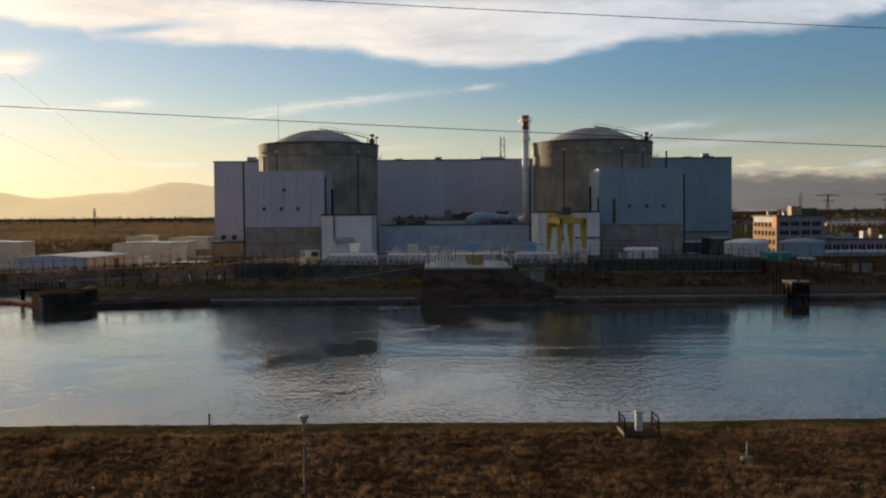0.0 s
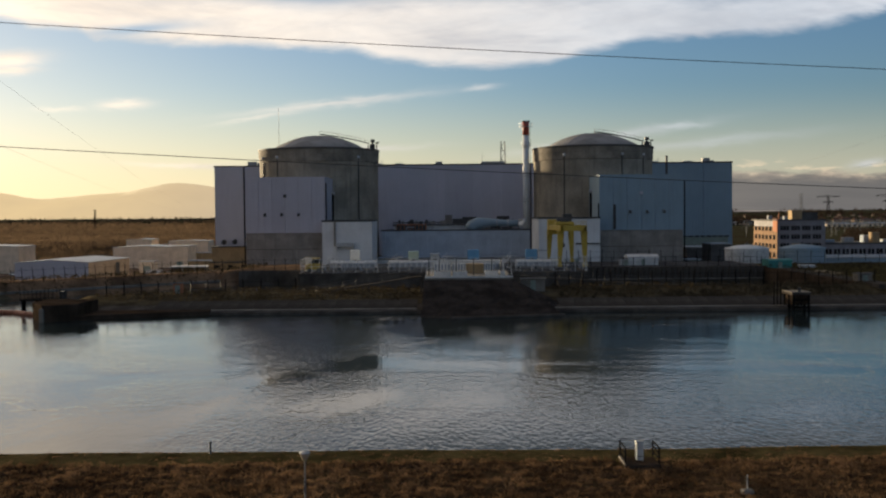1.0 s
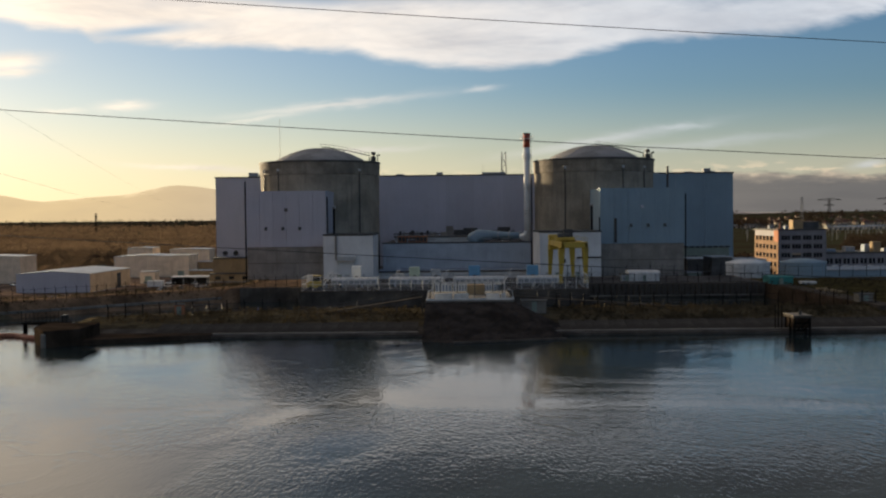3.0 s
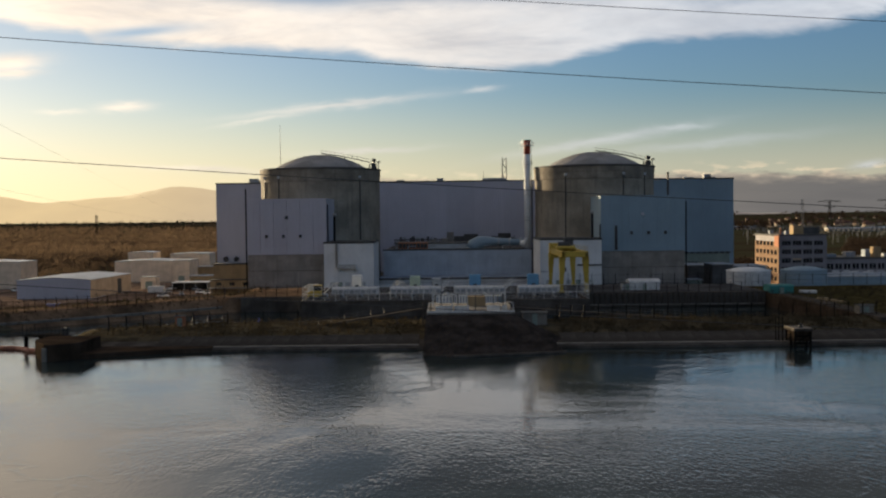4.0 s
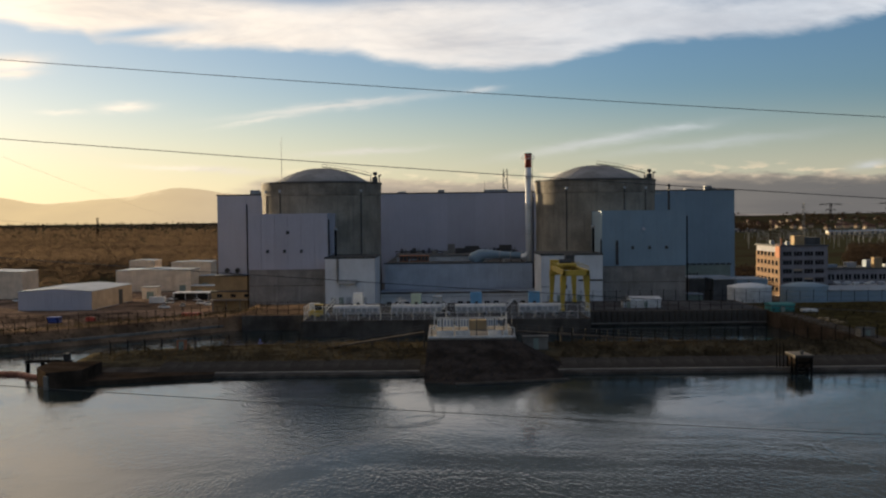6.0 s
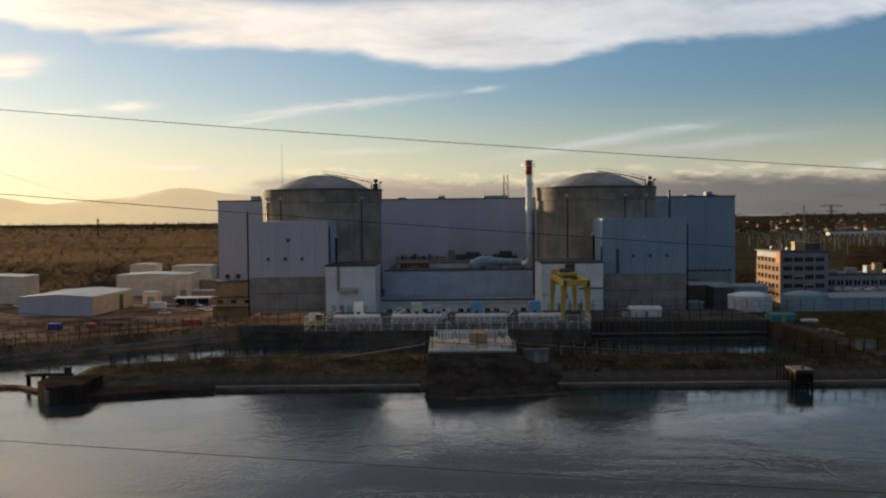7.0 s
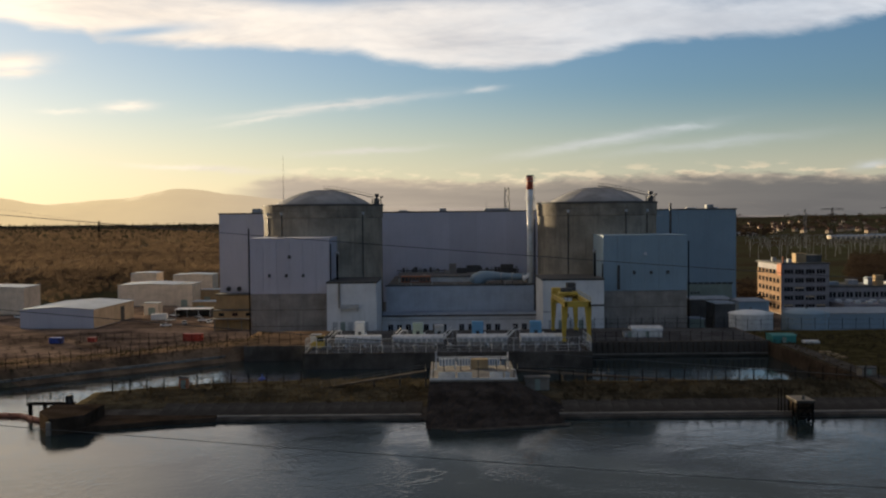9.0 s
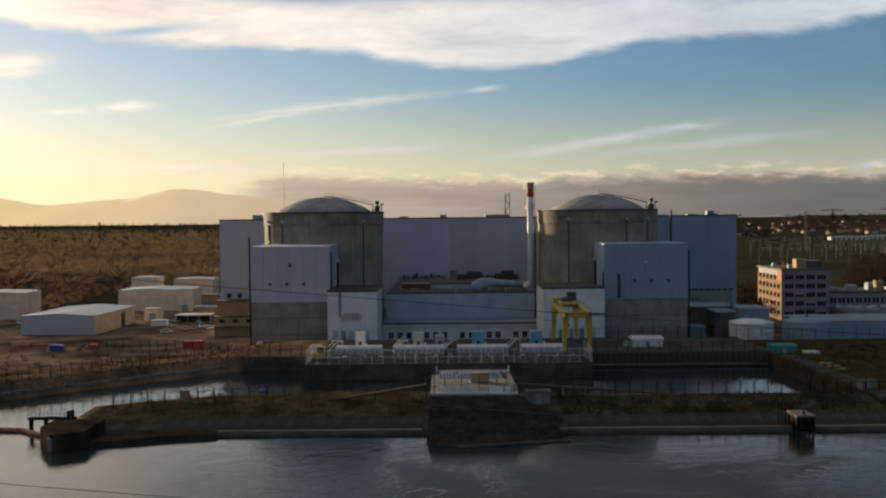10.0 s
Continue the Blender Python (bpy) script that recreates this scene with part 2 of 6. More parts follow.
ROOF_DARK = material("dark_bitumen_roof", (0.08, 0.08, 0.08), 0.9, 0.3, 0.2, 3.0, 0.2)
DOME = material("grey_dome_membrane", (0.22, 0.215, 0.21), 0.8, 0.3, 0.15, 1.5, 0.1)
STEEL_DARK = material("dark_steel", (0.05, 0.05, 0.05), 0.6, 0.3, 0.8, 6.0, 0.05, metal=0.3)
GALV = material("galvanised_steel", (0.36, 0.37, 0.38), 0.5, 0.2, 1.0, 8.0, 0.03, metal=0.6)
RED = material("red_oxide_paint", (0.34, 0.055, 0.03), 0.6, 0.2, 0.5, 4.0, 0.05)
YELLOW = material("yellow_crane_paint", (0.40, 0.28, 0.035), 0.6, 0.15, 0.4, 4.0, 0.04)
BLUE = material("light_blue_paint", (0.12, 0.30, 0.48), 0.5, 0.15, 0.4, 4.0, 0.04)
GREEN_PALE = material("pale_green_paint", (0.38, 0.46, 0.36), 0.5, 0.15, 0.4, 4.0, 0.04)
TEAL = material("teal_tarpaulin", (0.02, 0.16, 0.15), 0.6, 0.25, 0.5, 4.0, 0.1)
BRICK = material("red_brown_brickwork", (0.36, 0.15, 0.08), 0.85, 0.25, 0.6, 5.0, 0.1)
BEIGE = material("beige_precast_panels", (0.44, 0.33, 0.22), 0.8, 0.15, 0.3, 4.0, 0.05, pieces=0.1)
GABLE = material("ochre_orange_precast_panels", (0.17, 0.098, 0.05), 0.85, 0.15, 0.3, 4.0, 0.05, pieces=0.1)
DULL_GREY = material("dull_grey_machine_paint", (0.26, 0.27, 0.28), 0.8, 0.2, 0.8, 6.0, 0.03)
ROOF_BLUE = material("weathered_blue_grey_roof_sheet", (0.20, 0.24, 0.29), 0.75, 0.2, 0.2, 3.0, 0.08, streaks=0.2)
GREY_PANEL = material("grey_precast_panels", (0.21, 0.20, 0.215), 0.8, 0.15, 0.3, 4.0, 0.05)
OCHRE = material("ochre_plaster", (0.30, 0.215, 0.12), 0.85, 0.2, 0.2, 3.0, 0.1, streaks=0.2)
GREENISH = material("green_grey_sheet", (0.17, 0.21, 0.18), 0.6, 0.15, 0.3, 3.0, 0.05)
GRASS = material("winter_bank_grass", (0.040, 0.026, 0.016), 0.95, 0.3, 0.25, 2.5, 0.6, second=(0.05, 0.034, 0.016))
EDGE_TURF = material("olive_edge_turf", (0.040, 0.036, 0.016), 0.95, 0.4, 0.4, 3.0, 0.6, second=(0.058, 0.048, 0.022))
BLADES = material("dry_grass_blades", (0.100, 0.060, 0.034), 0.95, 0.4, 0.35, 3.0, 0.0, second=(0.17, 0.105, 0.058), through_light=0.35)
SCRUB = material("brown_scrub_turf", (0.128, 0.087, 0.057), 0.95, 0.45, 0.12, 1.2, 0.6, second=(0.188, 0.123, 0.075))
# turf of the dike, darker than the scrub banks
DIKE_TURF = material("dark_dike_turf", (0.052, 0.045, 0.031), 0.95, 0.5, 0.2, 1.5, 0.6, second=(0.072, 0.060, 0.038))
QUAY_DECK = material("dark_grey_quay_paving", (0.066, 0.066, 0.0672), 0.93, 0.35, 0.15, 1.2, 0.2)
YARD = material("gravel_and_asphalt_yard", (0.111, 0.0806, 0.0624), 0.95, 0.5, 0.07, 0.5, 0.3, second=(0.195, 0.137, 0.0988))
PLAIN = material("ploughed_and_green_fields", (0.062, 0.042, 0.029), 0.95, 0.4, 0.006, 0.05, 0.2, second=(0.040, 0.046, 0.024))
BED = material("canal_bed_mud", (0.04, 0.045, 0.04), 0.9, 0.3, 0.2, 2.0, 0.2)
TWIGS = material("bare_winter_crowns", (0.105, 0.074, 0.050), 0.95, 0.3, 0.008, 0.08, 0.0, second=(0.135, 0.094, 0.060), through_light=0.5)
TWIGS_DARK = material("dark_bare_crowns", (0.042, 0.030, 0.022), 0.95, 0.35, 0.02, 0.3, 0.0, second=(0.056, 0.040, 0.027), through_light=0.12)
WEEDS = material("dry_bank_weeds", (0.050, 0.043, 0.028), 0.95, 0.5, 0.1, 1.0, 0.0, second=(0.078, 0.060, 0.036), through_light=0.2)
TWIGS_NEAR = material("bare_branches", (0.07, 0.05, 0.035), 0.95, 0.4, 0.3, 2.0, 0.0)
BARK = material("grey_brown_bark", (0.08, 0.06, 0.045), 0.95, 0.3, 1.0, 6.0, 0.3)
BOOM = material("rust_orange_float", (0.30, 0.10, 0.05), 0.6, 0.3, 0.6, 4.0, 0.05)
APRON = material("wet_black_brown_concrete", (0.040, 0.034, 0.030), 0.96, 0.5, 0.3, 2.2, 0.5, streaks=0.3)
TILE_ROOF = material("brown_tiled_roof", (0.10, 0.055, 0.04), 0.85, 0.3, 0.3, 3.0, 0.1)
RENDER_WALL = material("cream_house_render", (0.60, 0.49, 0.37), 0.85, 0.15, 0.3, 3.0, 0.05)
VAN_RED = material("red_container_paint", (0.35, 0.04, 0.02), 0.5, 0.2, 0.5, 4.0, 0.05)
TRUCK_BLUE = material("blue_container_paint", (0.03, 0.07, 0.30), 0.5, 0.2, 0.5, 4.0, 0.05)


def glass_material():
    m = bpy.data.materials.new("dark_window_glass")
    m.use_nodes = True
    b = m.node_tree.nodes["Principled BSDF"]
    b.inputs["Base Color"].default_value = (0.012, 0.014, 0.017, 1)
    b.inputs["Roughness"].default_value = 0.08
    return m


def water_material():
    m = bpy.data.materials.new("canal_water")
    m.use_nodes = True
    t = m.node_tree
    b = t.nodes["Principled BSDF"]
    co = t.nodes.new("ShaderNodeTexCoord").outputs["Object"]
    b.inputs["Base Color"].default_value = (0.018, 0.028, 0.03, 1)
    b.inputs["IOR"].default_value = 1.333
    run, chop = node(t, "ShaderNodeMapping", Vector=co), node(t, "ShaderNodeMapping", Vector=co)
    run.inputs["Scale"].default_value, run.inputs["Rotation"].default_value = (0.8, 0.8, 1.0), (0, 0, 0.1)
    chop.inputs["Scale"].default_value, chop.inputs["Rotation"].default_value = (2.2, 0.8, 1.0), (0, 0, 0.2)
    run, chop = run.outputs[0], chop.outputs[0]
    calm = smooth(t, fractal(t, run, 0.03, 3.0, 0.5, 1.5), 0.38, 0.60)
    eddy = fractal(t, run, 0.14, 3.0, 0.5, 0.6)
    wavelet = fractal(t, run, 0.8, 2.0, 0.6, 0.4)
    fine = fractal(t, chop, 1.35, 2.0, 0.55, 0.0)
    ripple = calc(t, "ADD", calc(t, "MULTIPLY", wavelet, 0.5), calc(t, "MULTIPLY", fine, 0.95))
    # curling lines where currents meet
    curl = calc(t, "ABSOLUTE", calc(t, "SUBTRACT", fractal(t, run, 0.055, 3.0, 0.55, 2.2), 0.5))
    lines = calc(t, "MULTIPLY", smooth(t, curl, 0.03, 0.0), smooth(t, fractal(t, co, 0.03, 2.0, 0.5), 0.50, 0.60))
    height = calc(t, "MULTIPLY", ripple, calc(t, "ADD", calc(t, "MULTIPLY", calm, 0.72), 0.28))
    height = calc(t, "ADD", height, calc(t, "ADD", calc(t, "MULTIPLY", eddy, 0.4), calc(t, "MULTIPLY", lines, 0.25)))
    n = node(t, "ShaderNodeBump", Height=height, Strength=0.32, Distance=0.15)
    t.links.new(n.outputs[0], b.inputs["Normal"])
    t.links.new(calc(t, "ADD", calc(t, "MULTIPLY", calm, 0.02), 0.02), b.inputs["Roughness"])
    return m


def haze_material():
    m = bpy.data.materials.new("painted_haze_backdrop")
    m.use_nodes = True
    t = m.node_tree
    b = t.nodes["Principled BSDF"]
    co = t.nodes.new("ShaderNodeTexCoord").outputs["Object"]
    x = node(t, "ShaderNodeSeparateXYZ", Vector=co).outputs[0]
    # sunlit haze painted as emission: gold near the sun, greyer to the right
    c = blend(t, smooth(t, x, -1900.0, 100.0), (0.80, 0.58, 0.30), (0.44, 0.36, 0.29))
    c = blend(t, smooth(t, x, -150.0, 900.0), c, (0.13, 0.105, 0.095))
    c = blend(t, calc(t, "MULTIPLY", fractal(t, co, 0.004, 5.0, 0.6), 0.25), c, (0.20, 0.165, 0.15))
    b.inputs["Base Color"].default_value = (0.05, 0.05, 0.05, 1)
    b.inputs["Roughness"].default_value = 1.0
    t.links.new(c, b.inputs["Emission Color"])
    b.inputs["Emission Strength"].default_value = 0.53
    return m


GLASS, WATER, HAZE = glass_material(), water_material(), haze_material()


# ---- building helpers ----
def bm_new():
    return bmesh.new()


def box(bm, x0, x1, y0, y1, z0, z1):
    v = [bm.verts.new(p) for p in ((x0, y0, z0), (x1, y0, z0), (x1, y1, z0), (x0, y1, z0), (x0, y0, z1), (x1, y0, z1), (x1, y1, z1), (x0, y1, z1))]
    for f in ((3, 2, 1, 0), (4, 5, 6, 7), (0, 1, 5, 4), (1, 2, 6, 5), (2, 3, 7, 6), (3, 0, 4, 7)):
        bm.faces.new([v[i] for i in f])
    return bm


def rod(bm, a, b, r, n=8, r2=None, caps=True):
    a, b = Vector(a), Vector(b)
    q = (b - a).to_track_quat("Z", "Y")
    r2 = r if r2 is None else r2
    rings = [[bm.verts.new(p + q @ Vector((s * math.cos(2 * math.pi * i / n), s * math.sin(2 * math.pi * i / n), 0))) for i in range(n)] for p, s in ((a, r), (b, r2))]
    for i in range(n):
        bm.faces.new((rings[0][i], rings[0][(i + 1) % n], rings[1][(i + 1) % n], rings[1][i]))
    if caps:
        bm.faces.new(rings[0][::-1])
        bm.faces.new(rings[1])
    return bm


def tube(bm, spine, n=16):
    """One closed pipe through (x, y, z, radius) stations."""
    rings = []
    for k, (x, y, z, r) in enumerate(spine):
        a, c = Vector(spine[max(0, k - 1)][:3]), Vector(spine[min(len(spine) - 1, k + 1)][:3])
        q = (c - a).to_track_quat("Z", "Y")
        rings.append([bm.verts.new(Vector((x, y, z)) + q @ Vector((r * math.cos(2 * math.pi * i / n), r * math.sin(2 * math.pi * i / n), 0))) for i in range(n)])
    for a, c in zip(rings, rings[1:]):
        for i in range(n):
            bm.faces.new((a[i], a[(i + 1) % n], c[(i + 1) % n], c[i]))
    bm.faces.new(rings[0][::-1])
    bm.faces.new(rings[-1])
    return bm


def prism(bm, outline, z0, z1):
    """Upright prism on a counter-clockwise outline in x, y."""
    lo, hi = [bm.verts.new((x, y, z0)) for x, y in outline], [bm.verts.new((x, y, z1)) for x, y in outline]
    n = len(outline)
    for i in range(n):
        bm.faces.new((lo[i], lo[(i + 1) % n], hi[(i + 1) % n], hi[i]))
    bm.faces.new(lo[::-1])
    bm.faces.new(hi)
    return bm


def extrude_x(bm, outline, x0, x1):
    """Prism along x on an outline in y, z."""
    a, b = [bm.verts.new((x0, y, z)) for y, z in outline], [bm.verts.new((x1, y, z)) for y, z in outline]
    n = len(outline)
    for i in range(n):
        bm.faces.new((a[i], a[(i + 1) % n], b[(i + 1) % n], b[i]))
    bm.faces.new(a[::-1])
    bm.faces.new(b)
    bmesh.ops.recalc_face_normals(bm, faces=bm.faces)
    return bm


def lathe(bm, profile, n=64):
    """Surface of revolution about z through (r, z) pairs."""
    rings = []
    for r, z in profile:
        if r < 1e-6:
            rings.append([bm.verts.new((0, 0, z))])
        else:
            rings.append([bm.verts.new((r * math.cos(2 * math.pi * i / n), r * math.sin(2 * math.pi * i / n), z)) for i in range(n)])
    for a, b in zip(rings, rings[1:]):
        for i in range(n):
            j = (i + 1) % n
            if len(b) == 1:
                bm.faces.new((a[i], a[j], b[0]))
            elif len(a) == 1:
                bm.faces.new((a[0], b[j], b[i]))
            else:
                bm.faces.new((a[i], a[j], b[j], b[i]))
    return bm


def bevelled(bm, width=0.1):
    bmesh.ops.bevel(bm, geom=bm.edges[:], offset=width, segments=1, affect="EDGES")
    return bm


def profiled(bm, x0, x1, y0, y1, z0, z1, n, rib=0.06):
    """A cladding panel: one slab whose face is folded into n upright ribs."""
    w = (x1 - x0) / n
    line = []
    for k in range(n):
        a = x0 + k * w
        line += [(a, y0), (a + 0.55 * w, y0), (a + 0.65 * w, y0 - rib), (a + 0.9 * w, y0 - rib)]
    line += [(x1, y0), (x1, y1), (x0, y1)]
    return prism(bm, line, z0, z1)


def mesh_of(name, bm, mat, soft=False):
    me = bpy.data.meshes.new(name)
    bm.to_mesh(me)
    bm.free()
    for m in mat if isinstance(mat, (list, tuple)) else [mat]:
        me.materials.append(m)
    if soft:
        me.polygons.foreach_set("use_smooth", [True] * len(me.polygons))
        me.update()
    return me


def thing(name, place, label, category, group="", kind=""):
    ob = new(name)
    ob.location = place
    ob.empty_display_size = 0.2
    return tagged(ob, label, category, group, kind)


def part(name, bm, mat, parent, label="", soft=False):
    me = bm if isinstance(bm, bpy.types.Mesh) else mesh_of(name, bm, mat, soft)
    ob = new(name, me)
    ob.parent = parent
    return tagged(ob, label)


def single(name, bm, mat, place, label, category, group="", kind="", soft=False):
    ob = new(name, mesh_of(name, bm, mat, soft))
    ob.location = place
    return tagged(ob, label, category, group, kind)


def bar(name, x0, x1, y0, y1, z0, z1, mat, parent, label=""):
    return part(name, box(bm_new(), x0, x1, y0, y1, z0, z1), mat, parent, label)


def data_mesh(name, verts, faces, mat, smooth_faces=False):
    me = bpy.data.meshes.new(name)
    me.from_pydata(verts, [], faces)
    for m in mat if isinstance(mat, (list, tuple)) else [mat]:
        me.materials.append(m)
    if smooth_faces:
        me.polygons.foreach_set("use_smooth", [True] * len(me.polygons))
    me.update()
    return me


# ---- ground, one sheet ----
GROUND = -8.0          # level of the plain below the raised canal
CREST = 1.7            # grassed crest under the camera


def quay_line(x):
    left = np.maximum(163.0, 235.0 + 0.9 * (x + 47.0))
    return np.where(x < -47, left, np.where(x < -31, 233.0, np.where(x < 31, 219.0, 235.0)))


def height(x, y):
    x, y = np.asarray(x, float), np.asarray(y, float)
    x, y = np.broadcast_arrays(x, y)
    near = np.interp(y, [-60, 20, 60.2, 61.0, 68], [-6, CREST, CREST, CREST - 0.15, -3])
    near = np.where(y < -60, -6.0, near)
    front = np.interp(y, [160.5, 163.2, 164.8], [-3, 0.55, 0.6])
    slope_l, slope_r = np.interp(y, [164.8, 170, 181], [0.6, 1.5, 1.9]), np.interp(y, [164.8, 172, 181], [0.6, 1.9, 2.8])
    back_l = np.interp(x, [-64, -44, -30], [181, 191, 193.0])
    back = np.where(x < 4, back_l, 183.0)
    fall = np.clip((y - back) / 5.0, 0, 1)
    dike = np.where(y < 164.8, front, np.where(x < 4, slope_l, slope_r))
    dike = dike * (1 - fall) - 3 * fall
    dike = np.where((x < -64) | (y < 160), -3.0, dike)
    dike = np.where(x > 75, np.where(y < 164.8, front, np.interp(y, [164.8, 172, 181, 226, 262, 275, 312], [0.6, 1.9, 2.8, 3.0, 2.6, 0.6, GROUND])), dike)
    dike = np.where((x > 75) & (y < 160), -3.0, dike)
    s = (y - (235.0 + 0.9 * (x + 47.0))) * 0.743
    s = np.where(x < -131 + 0.0, np.minimum(s, y - 160), s)
    bank = np.interp(s, [-6, 0, 4.5, 12, 40], [-3, 0, 3.0, 3.0, GROUND])
    bank = np.where(x < -33, bank, GROUND)
    plat = np.interp(y, [264, 292], [3.3, GROUND])
    plat = np.where((y >= quay_line(x) + 0.3) & (x >= -50) & (x <= 75.5), plat, -9.0)
    land_far = np.interp(y, [0, 3000, 3900, 4800], [GROUND, GROUND, 0.0, 24.0])
    h = np.maximum(np.maximum(dike, bank), plat)
    wet = (y > 61) & (y < np.where(x > 75, 163, np.where(x < -131, 163, np.where(x < -47, 235 + 0.9 * (x + 47), quay_line(x)))))
    h = np.where(wet, np.maximum(h, -3.0), np.where((h <= -2.99) & (plat < -8.5), np.maximum(np.where(h == -3.0, GROUND, h), land_far), h))
    return np.where(y <= 68, near, h)


def axis(*spans):
    out = []
    for a, b, step in spans:
        out += list(np.arange(a, b, step))
    return np.array(sorted(set(np.round(out, 3))))


gx = axis((-5000, -400, 200), (-400, -160, 20), (-160, 140, 2), (140, 400, 20), (400, 5001, 200))
gx = np.array(sorted(set(gx) | {-64.3, -64.0, -31.3, -31.0, 31.0, 31.3, 75.0, 75.3, -47.3, -47.0}))
gy = axis((-1500, -60, 120), (-60, 30, 10), (30, 62, 1.0), (62, 160, 7), (160, 320, 1.0), (320, 700, 12), (700, 4801, 110))
gy = np.array(sorted(set(gy) | {60.2, 163.2, 164.8, 167.8, 219.3, 233.3, 235.3, 4900.0}))
X, Y = np.meshgrid(gx, gy)
Zh = height(X, Y)
jitter = np.array([[noise.noise((a * 0.13, b * 0.13, 0)) * 0.10 + noise.noise((a * 0.05, b * 0.05, 3)) * 0.2 for a in gx] for b in gy])
Zh = Zh + np.where((np.abs(X) < 160) & (Y < 330) & (Zh > 0.9), jitter * np.where(Y < 62, 0.8, 0.6), 0)
verts = list(zip(X.ravel().tolist(), Y.ravel().tolist(), Zh.ravel().tolist()))
W = len(gx)
faces = [(j * W + i, j * W + i + 1, (j + 1) * W + i + 1, (j + 1) * W + i) for j in range(len(gy) - 1) for i in range(W - 1)]
me = data_mesh("ground", verts, faces, [GRASS, SCRUB, YARD, PLAIN, BED, CONCRETE_DARK, EDGE_TURF, DIKE_TURF, QUAY_DECK], True)
kinds = []
for j in range(len(gy) - 1):
    for i in range(W - 1):
        cx, cy = (gx[i] + gx[i + 1]) / 2, (gy[j] + gy[j + 1]) / 2
        z = (Zh[j, i] + Zh[j + 1, i + 1]) / 2
        k = 3
        if cy < 62:
            k = 6 if cy > 57.3 + 0.7 * noise.noise((cx * 0.3, 0, 0)) else 0
        elif z < -2.5 and cy < 250:
            k = 4 if z > -5 else 3
        elif 160 < cy < 168:
            k = 5
        elif cy < 300 and abs(cx) < 160:
            k = 1
            if -31 < cx < 75 and cy > 219:
                k = 8
            elif cx > 75.3:
                k = 6
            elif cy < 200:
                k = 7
        elif cy < 480 and abs(cx) < 260:
            k = 2
        kinds.append(k)
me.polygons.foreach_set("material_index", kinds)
tagged(new("ground", me), "grassed canal banks, gravel plant yard and flat brown winter plain", "ground", kind="structure")

# ---- water, one sheet over canal and intake basin ----
bm = bm_new()
shore = [(-700, 61), (700, 61), (700, 165.5), (75.2, 165.5), (75.2, 240), (-41.5, 240), (-127, 163.5), (-700, 163.5)]
bm.faces.new([bm.verts.new((x, y, 0)) for x, y in shore])
bmesh.ops.triangulate(bm, faces=bm.faces[:])
tagged(new("water", mesh_of("water", bm, WATER)), "grey rippled canal water with eddies and reflections", "water", kind="structure")

# ---- far mountains ----
def ridge(x):
    z = 102 + 70 * math.exp(-((x + 1265) / 230) ** 2) + 30 * math.exp(-((x + 930) / 260) ** 2) + 44 * math.exp(-((x + 2150) / 190) ** 2) + 20 * math.exp(-((x + 1650) / 160) ** 2)
    z -= max(0, x + 700) * 0.035
    return max(8, z + 9 * noise.fractal((x * 0.004, 1.0, 0), 1.0, 2.0, 4))


vs, fs = [], []
xs = list(range(-4800, 2600, 40))
for x in xs:
    r = ridge(x)
    for k, (yy, q) in enumerate(((4300, 0.0), (4450, 0.35), (4600, 0.75), (4720, 1.0), (4900, 0.6))):
        vs.append((x, yy, -9 + (r + 9) * q + (8 * noise.noise((x * 0.01, k, 0)) if 0 < k < 3 else 0)))
for i in range(len(xs) - 1):
    for k in range(4):
        a = i * 5 + k
        fs.append((a, a + 5, a + 6, a + 1))
tagged(new("backdrop", data_mesh("backdrop", vs, fs, HAZE, True)), "mountain ridge in sunlit haze painted as its own glow", "mountains", kind="structure")

# ---- the plant: large buildings ----
HALL_Y = 381.0


